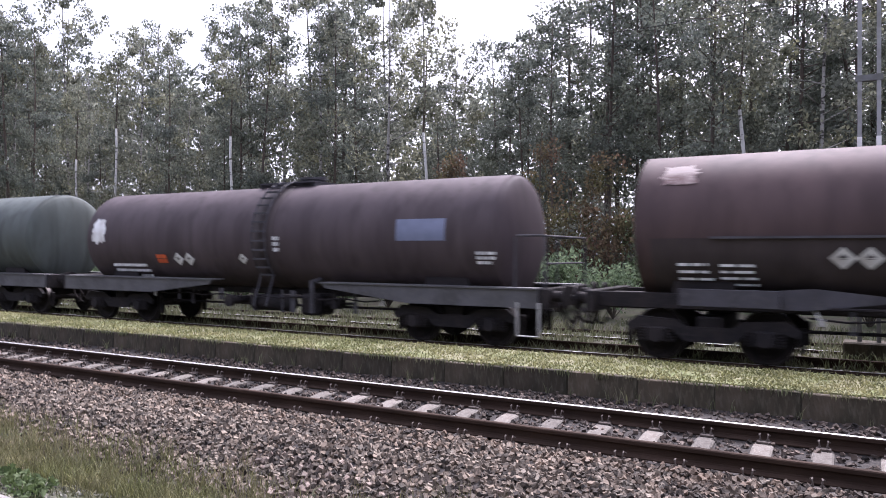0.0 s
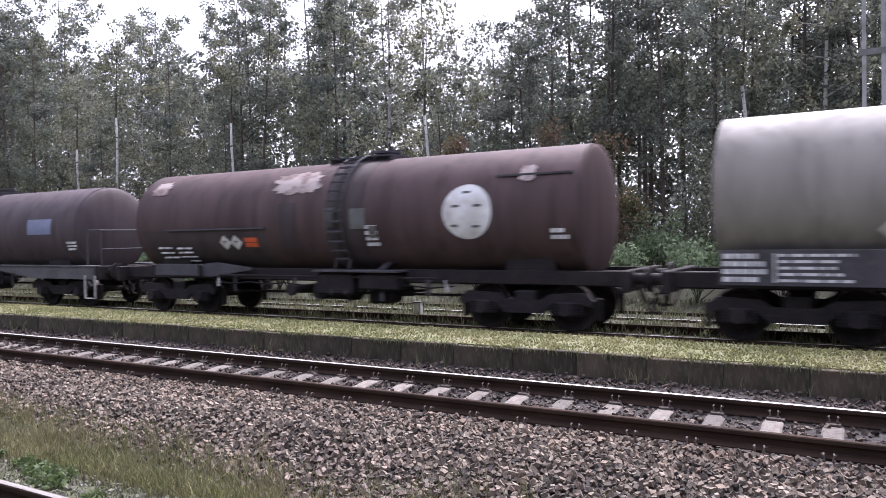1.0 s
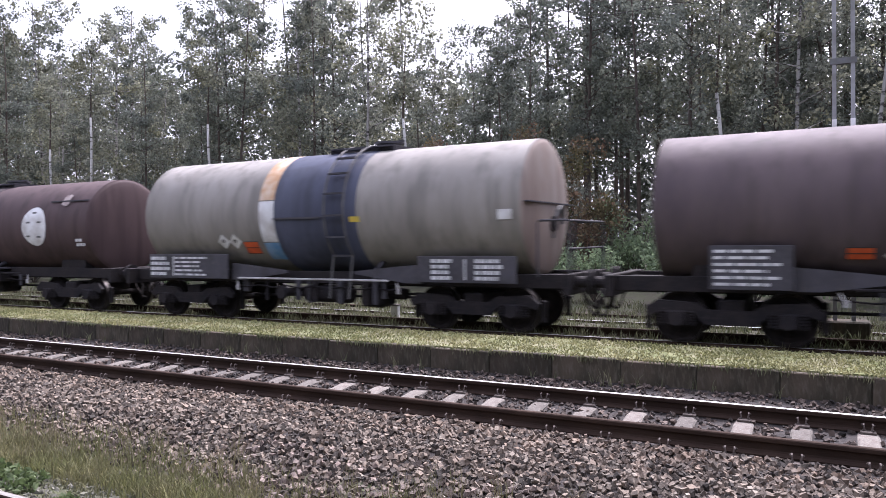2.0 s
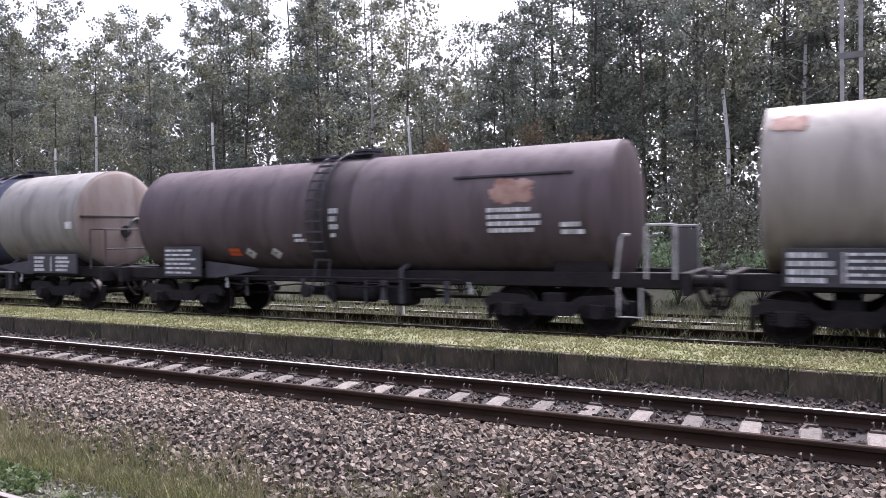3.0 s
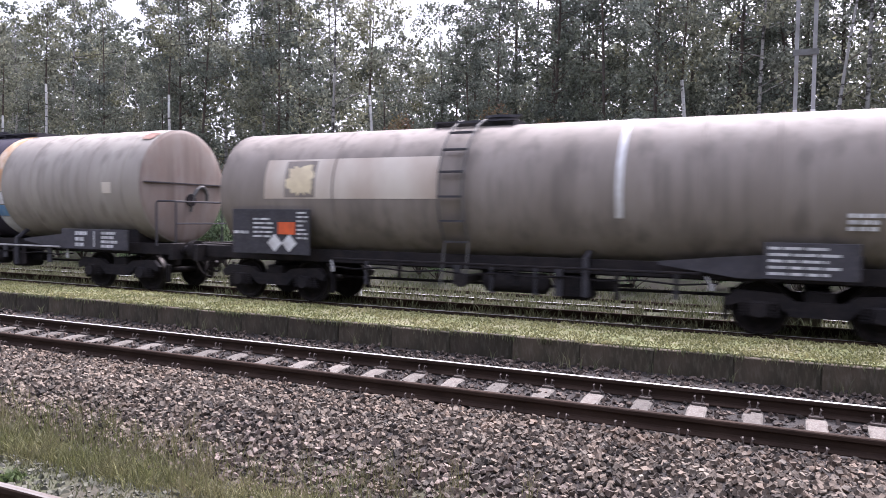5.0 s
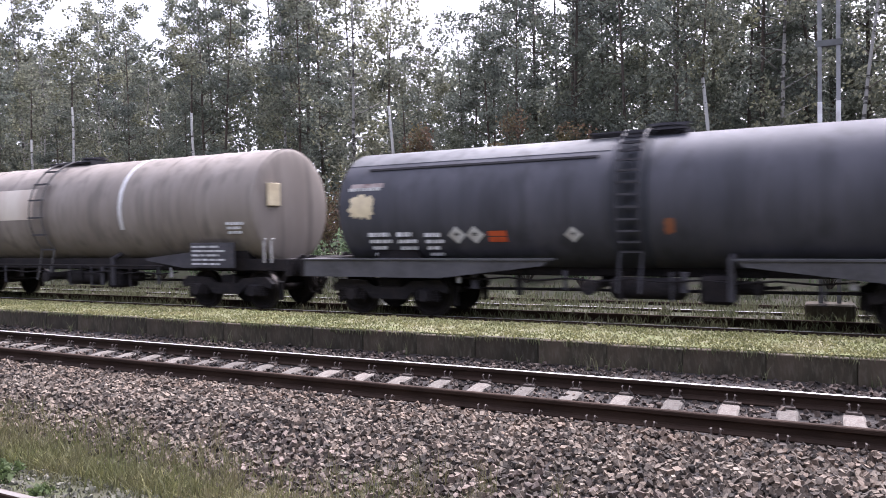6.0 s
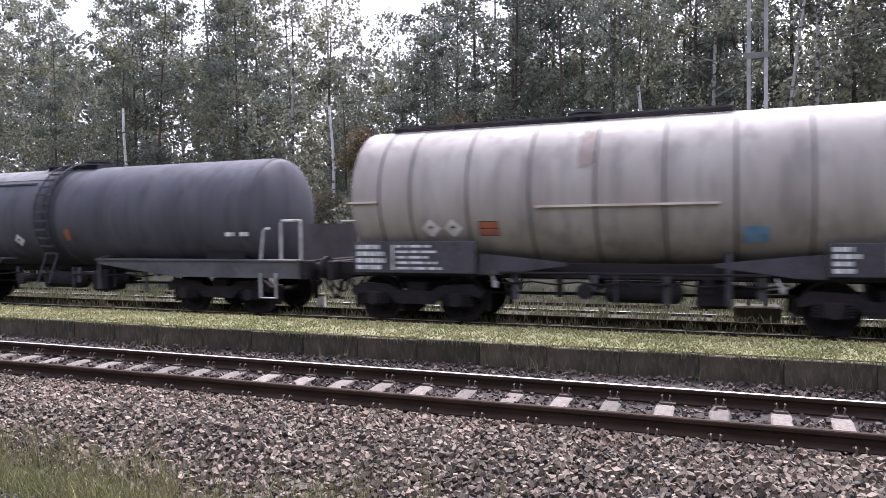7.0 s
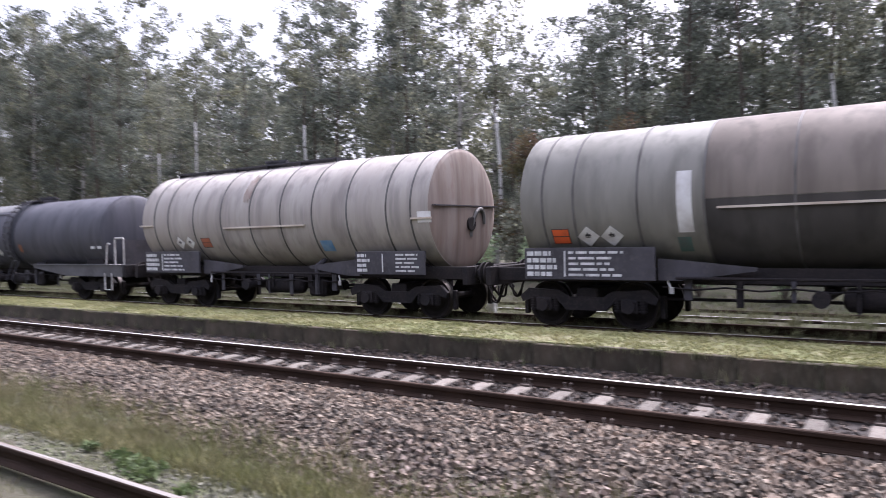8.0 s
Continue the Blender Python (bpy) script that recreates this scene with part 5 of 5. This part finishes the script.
        tube(bm, [(x - 0.18, -1.34, 0.95), (x - 0.18, -1.34, 0.42), (x + 0.22, -1.34, 0.42), (x + 0.22, -1.34, 0.95)], 0.026)
        part("step", bm, M["pale_steel"], w, "pale tubular step")
    return w


WAGONS = [
    dict(at=-34.0, len=13.8, r=1.36, top=3.72, paint="green_grey", frame="sill", label="dull green-grey tank wagon with sloping sills"),
    dict(at=-17.9, dark_rails=True, len=13.4, r=1.30, top=3.58, paint="brown", frame="sill", label="dark brown tank wagon with a small blue field",
         fields=(("blue_field", 10.8, 12.0, 2.16, 2.62, "blue_paint", "blue painted field"), ("white_field", 0.5, 1.1, 2.1, 2.85, "white_paint", "scuffed white field"), ("orange_plate", 3.1, 3.5, 1.6, 1.85, "orange_paint", "orange hazard plate")),
         bands=((6.6, 7.3, "sooty", -90, 90),), diamonds=((3.95, 1.72, 0.13), (4.35, 1.72, 0.13), (6.25, 1.74, 0.1)), text=((1.2, 2.7, 1.2, 1.62, 3), (12.7, 13.15, 1.66, 1.95, 3), (7.3, 7.5, 1.9, 2.3, 3)), ladder=6.95, sills=(5.3, 8.8), step=13.9),
    dict(at=-2.1, len=12.75, r=1.35, top=3.74, paint="red_brown", frame="bar", label="sooty red-brown tank wagon with a big white disc", disc=(10.3, 2.4, 0.56),
         # first field: lower left of the tank, darker below the drip rail
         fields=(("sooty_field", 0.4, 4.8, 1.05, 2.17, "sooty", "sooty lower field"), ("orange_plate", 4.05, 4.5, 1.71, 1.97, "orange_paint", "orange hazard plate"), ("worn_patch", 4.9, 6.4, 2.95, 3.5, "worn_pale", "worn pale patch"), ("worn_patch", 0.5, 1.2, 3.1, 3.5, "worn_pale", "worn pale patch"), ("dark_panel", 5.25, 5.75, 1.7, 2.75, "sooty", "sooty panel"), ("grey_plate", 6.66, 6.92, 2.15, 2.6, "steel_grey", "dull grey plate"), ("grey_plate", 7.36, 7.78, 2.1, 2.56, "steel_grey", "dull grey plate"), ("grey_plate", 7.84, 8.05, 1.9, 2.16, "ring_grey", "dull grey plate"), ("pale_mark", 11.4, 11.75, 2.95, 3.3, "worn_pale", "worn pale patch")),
         bands=((6.7, 7.7, "sooty", -90, 90),), diamonds=((3.4, 1.84, 0.14), (3.78, 1.84, 0.14)), text=((12.1, 12.5, 1.8, 2.05, 2), (0.85, 1.45, 1.15, 1.78, 5), (1.55, 2.15, 1.1, 1.76, 6), (7.75, 8.1, 1.7, 2.2, 4)), strips=((1.4, 4.8, 2.18), (10.9, 12.5, 3.1)),
         boards=((0.9, 2.5, 1.0, 1.3, ()),), ladder=7.0, ledge=(6.3, 8.65)),
    dict(at=12.85, dark_rails=True, len=10.65, r=1.42, top=3.98, paint="olive_grey", frame="bar", label="olive-grey tank wagon with a dark middle and an orange band",
         bands=((4.42, 6.7, "navy", -90, 90), (3.97, 4.42, "faded_orange", 12, 90), (3.97, 4.42, "white_paint", -28, 11), (3.97, 4.42, "light_blue", -50, -29)),
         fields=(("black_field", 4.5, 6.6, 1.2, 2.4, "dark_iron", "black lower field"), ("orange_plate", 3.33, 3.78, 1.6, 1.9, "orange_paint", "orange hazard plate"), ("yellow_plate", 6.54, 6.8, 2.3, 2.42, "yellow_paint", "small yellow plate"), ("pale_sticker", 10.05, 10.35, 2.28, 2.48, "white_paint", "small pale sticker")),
         diamonds=((2.72, 1.9, 0.14), (3.1, 1.9, 0.14)), boards=((0.2, 2.9, 1.0, 1.6, ((0.02, 0.3, 4), (0.34, 0.75, 5))), (8.2, 10.4, 1.02, 1.56, ((0.15, 0.4, 4), (0.6, 0.9, 4)))),
         ladder=6.2, wide_ladder=True, strips=((4.42, 5.75, 2.42),), end_rust=True, pale_rail=True),
    dict(at=25.75, len=12.75, r=1.38, top=3.78, paint="mauve", frame="bar", label="dusty mauve-brown tank wagon with faded orange writing",
         fields=(("orange_field", 10.2, 11.2, 2.5, 3.05, "rust_patch", "faded orange field"), ("orange_plate", 3.1, 3.5, 1.5, 1.71, "orange_paint", "orange hazard plate")),
         bands=((5.9, 6.9, "sooty", -90, 90),), diamonds=((3.8, 1.57, 0.12), (4.6, 1.57, 0.12)), strips=((9.4, 11.9, 3.1),), text=((10.2, 11.5, 1.95, 2.48, 4), (11.7, 12.2, 1.9, 2.18, 2), (6.35, 6.6, 1.9, 2.6, 4), (5.3, 5.6, 1.82, 2.04, 2)),
         boards=((1.05, 2.35, 1.0, 1.75, ((0.05, 0.95, 6),)),), ladder=6.0, end_rails=((12.95, 1),), over1=1.1),
    dict(at=40.8, dark_rails=True, len=13.65, r=1.47, top=4.12, paint="beige", frame="bar", label="pale beige tank wagon with a dark middle and an orange band",
         bands=((5.35, 7.93, "purple", -90, 90), (7.93, 8.33, "faded_orange", -6, 90), (7.93, 8.33, "white_paint", -20, -7), (7.93, 8.33, "light_blue", -34, -21), (7.93, 8.33, "white_paint", -62, -35), (5.0, 5.35, "rust_patch", 62, 90)),
         fields=(("black_field", 6.3, 7.9, 1.3, 2.43, "dark_iron", "black lower field"), ("white_field", 6.98, 7.52, 1.69, 2.0, "white_paint", "small white field"), ("pale_patch", 12.25, 12.57, 2.43, 2.71, "pale_panel", "small pale sticker"), ("rust_mark", 0.2, 0.8, 3.55, 3.85, "rust_patch", "rusty patch"), ("rust_mark", 13.0, 13.45, 3.8, 4.0, "rust_patch", "rusty patch")),
         diamonds=((2.85, 1.86, 0.12), (3.2, 1.86, 0.12)), text=((6.35, 6.75, 1.8, 1.95, 2),), boards=((0.42, 2.6, 1.02, 1.64, ((0.03, 0.38, 4), (0.42, 0.75, 5))), (10.6, 13.0, 1.0, 1.52, ((0.22, 0.4, 3), (0.62, 0.85, 4)))),
         rings=(0.5, 2.0, 3.6, 9.5, 10.6, 11.7, 12.9), strips=((6.4, 7.93, 2.45),), ladder=5.55, walk=((5.5, 8.4, 0.09),), over0=0.33, end_rust=True, pale_rail=True),
    dict(at=56.7, len=13.8, r=1.42, top=3.87, paint="taupe", frame="bar", label="taupe tank wagon with a long pale panel and a dark board",
         fields=(("pale_panel", 1.4, 5.7, 2.3, 3.16, "pale_panel", "long pale panel"), ("dark_square", 1.95, 2.75, 2.33, 3.12, "taupe", "dark square"), ("cream_patch", 1.98, 2.74, 2.36, 3.06, "cream_paint", "torn cream sticker")),
         bands=((9.16, 9.3, "white_paint", -20, 90),), rings=(3.2, 10.6, 11.8), end_plate=True,
         front_board=(0.55, 2.66, 1.08, 2.07), text=((12.8, 13.4, 1.79, 2.1, 3),), boards=((11.6, 13.0, 1.0, 1.6, ((0.05, 0.9, 5),)),), ladder=6.0, wide_ladder=True),
    dict(at=72.4, len=13.0, r=1.28, top=3.54, paint="slate", frame="sill", label="dark slate-blue tank wagon with grey sloping sills",
         fields=(("cream_patch", 0.5, 1.15, 2.05, 2.6, "cream_paint", "torn cream sticker"), ("orange_plate", 3.72, 4.13, 1.54, 1.79, "orange_paint", "orange hazard plate"), ("rust_mark", 7.1, 7.3, 1.65, 1.98, "rust_paint", "small rusty mark"), ("pale_label", 0.55, 1.35, 2.72, 2.82, "worn_pale", "worn pale label")),
         # upper band from 49 degrees: dust and painted sky light along the top
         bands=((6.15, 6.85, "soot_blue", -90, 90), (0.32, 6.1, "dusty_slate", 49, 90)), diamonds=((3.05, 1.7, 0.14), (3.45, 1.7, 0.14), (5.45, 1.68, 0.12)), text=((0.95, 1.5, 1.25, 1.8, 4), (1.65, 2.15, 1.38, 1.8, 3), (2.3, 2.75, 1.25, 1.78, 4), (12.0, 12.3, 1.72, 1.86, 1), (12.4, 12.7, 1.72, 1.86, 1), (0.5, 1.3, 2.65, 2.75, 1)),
         end_rails=((13.2, 1),), strips=((0.9, 5.9, 3.12),), ladder=6.5, sills=(5.0, 8.3), over1=1.0),
    dict(at=87.6, len=11.05, r=1.42, top=3.93, paint="pale_grey", frame="bar", label="pale grey tank wagon with dark rings and dusty rust",
         rings=(0.75, 1.42, 2.6, 3.82, 5.02, 6.2, 7.34, 8.5, 9.72, 10.43), dark_rings=True, strips=((3.95, 7.08, 2.25), (10.45, 11.0, 2.3), (0.05, 0.7, 2.4)), strip_paint="pale_panel", end_rust=True,
         fields=(("orange_plate", 2.8, 3.2, 1.72, 2.0, "orange_faded", "faded orange hazard plate"), ("blue_sign", 7.45, 7.85, 1.58, 1.85, "light_blue", "small blue sign"), ("pale_sign", 10.62, 11.0, 2.2, 2.45, "white_paint", "small white sign"), ("rust_streak", 4.7, 5.0, 2.9, 3.7, "rust_dust", "rusty streak")),
         diamonds=((1.82, 1.87, 0.14), (2.28, 1.87, 0.14)), boards=((0.15, 2.75, 1.0, 1.62, ((0.02, 0.3, 4), (0.36, 0.75, 5))), (8.7, 10.75, 1.03, 1.57, ((0.03, 0.22, 4), (0.6, 0.95, 5)))),
         walk=((0.6, 7.3, 0.07),), ladder=5.5, hatch=4.6, no_ladder=True, over0=0.4),
    dict(at=100.7, len=12.5, r=1.42, top=3.95, paint="grey_green", frame="bar", label="grey tank wagon with a white stripe and brown rear half",
         # band below the drip rail: soot plus painted shade of the underside
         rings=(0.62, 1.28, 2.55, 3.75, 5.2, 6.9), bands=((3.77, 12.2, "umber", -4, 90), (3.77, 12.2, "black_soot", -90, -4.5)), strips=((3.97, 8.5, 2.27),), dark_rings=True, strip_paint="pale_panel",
         fields=(("white_stripe", 3.27, 3.54, 1.85, 2.94, "white_paint", "white upright stripe"), ("teal_square", 3.22, 3.46, 1.5, 1.77, "teal_paint", "dull teal square"), ("orange_plate", 0.76, 1.13, 1.67, 1.97, "orange_paint", "orange hazard plate")),
         diamonds=((1.52, 1.81, 0.16), (2.0, 1.81, 0.16)), boards=((0.18, 2.85, 0.98, 1.6, ((0.02, 0.3, 4), (0.36, 0.78, 5))),), ladder=10.0),
]


def travelled(t):
    return 13.45 * t - 0.019 * t * t + 0.4 * (1 - math.exp(-t))


def motions():
    axles = list(AXLES)
    for spec, w in TRAIN:
        walk(w, [(i * 0.5, pose(spec["at"] - travelled(i * 0.5), TRAIN_Y, TRAIN_Z)) for i in range(17)])
    for w, ax in axles:
        walk(w, [(i / 30, pose(ax, 0, 0.46, 0, -math.degrees(travelled(i / 30) / 0.46), 0)) for i in range(241)])


TRAIN = [(s, wagon(s)) for s in WAGONS]
motions()
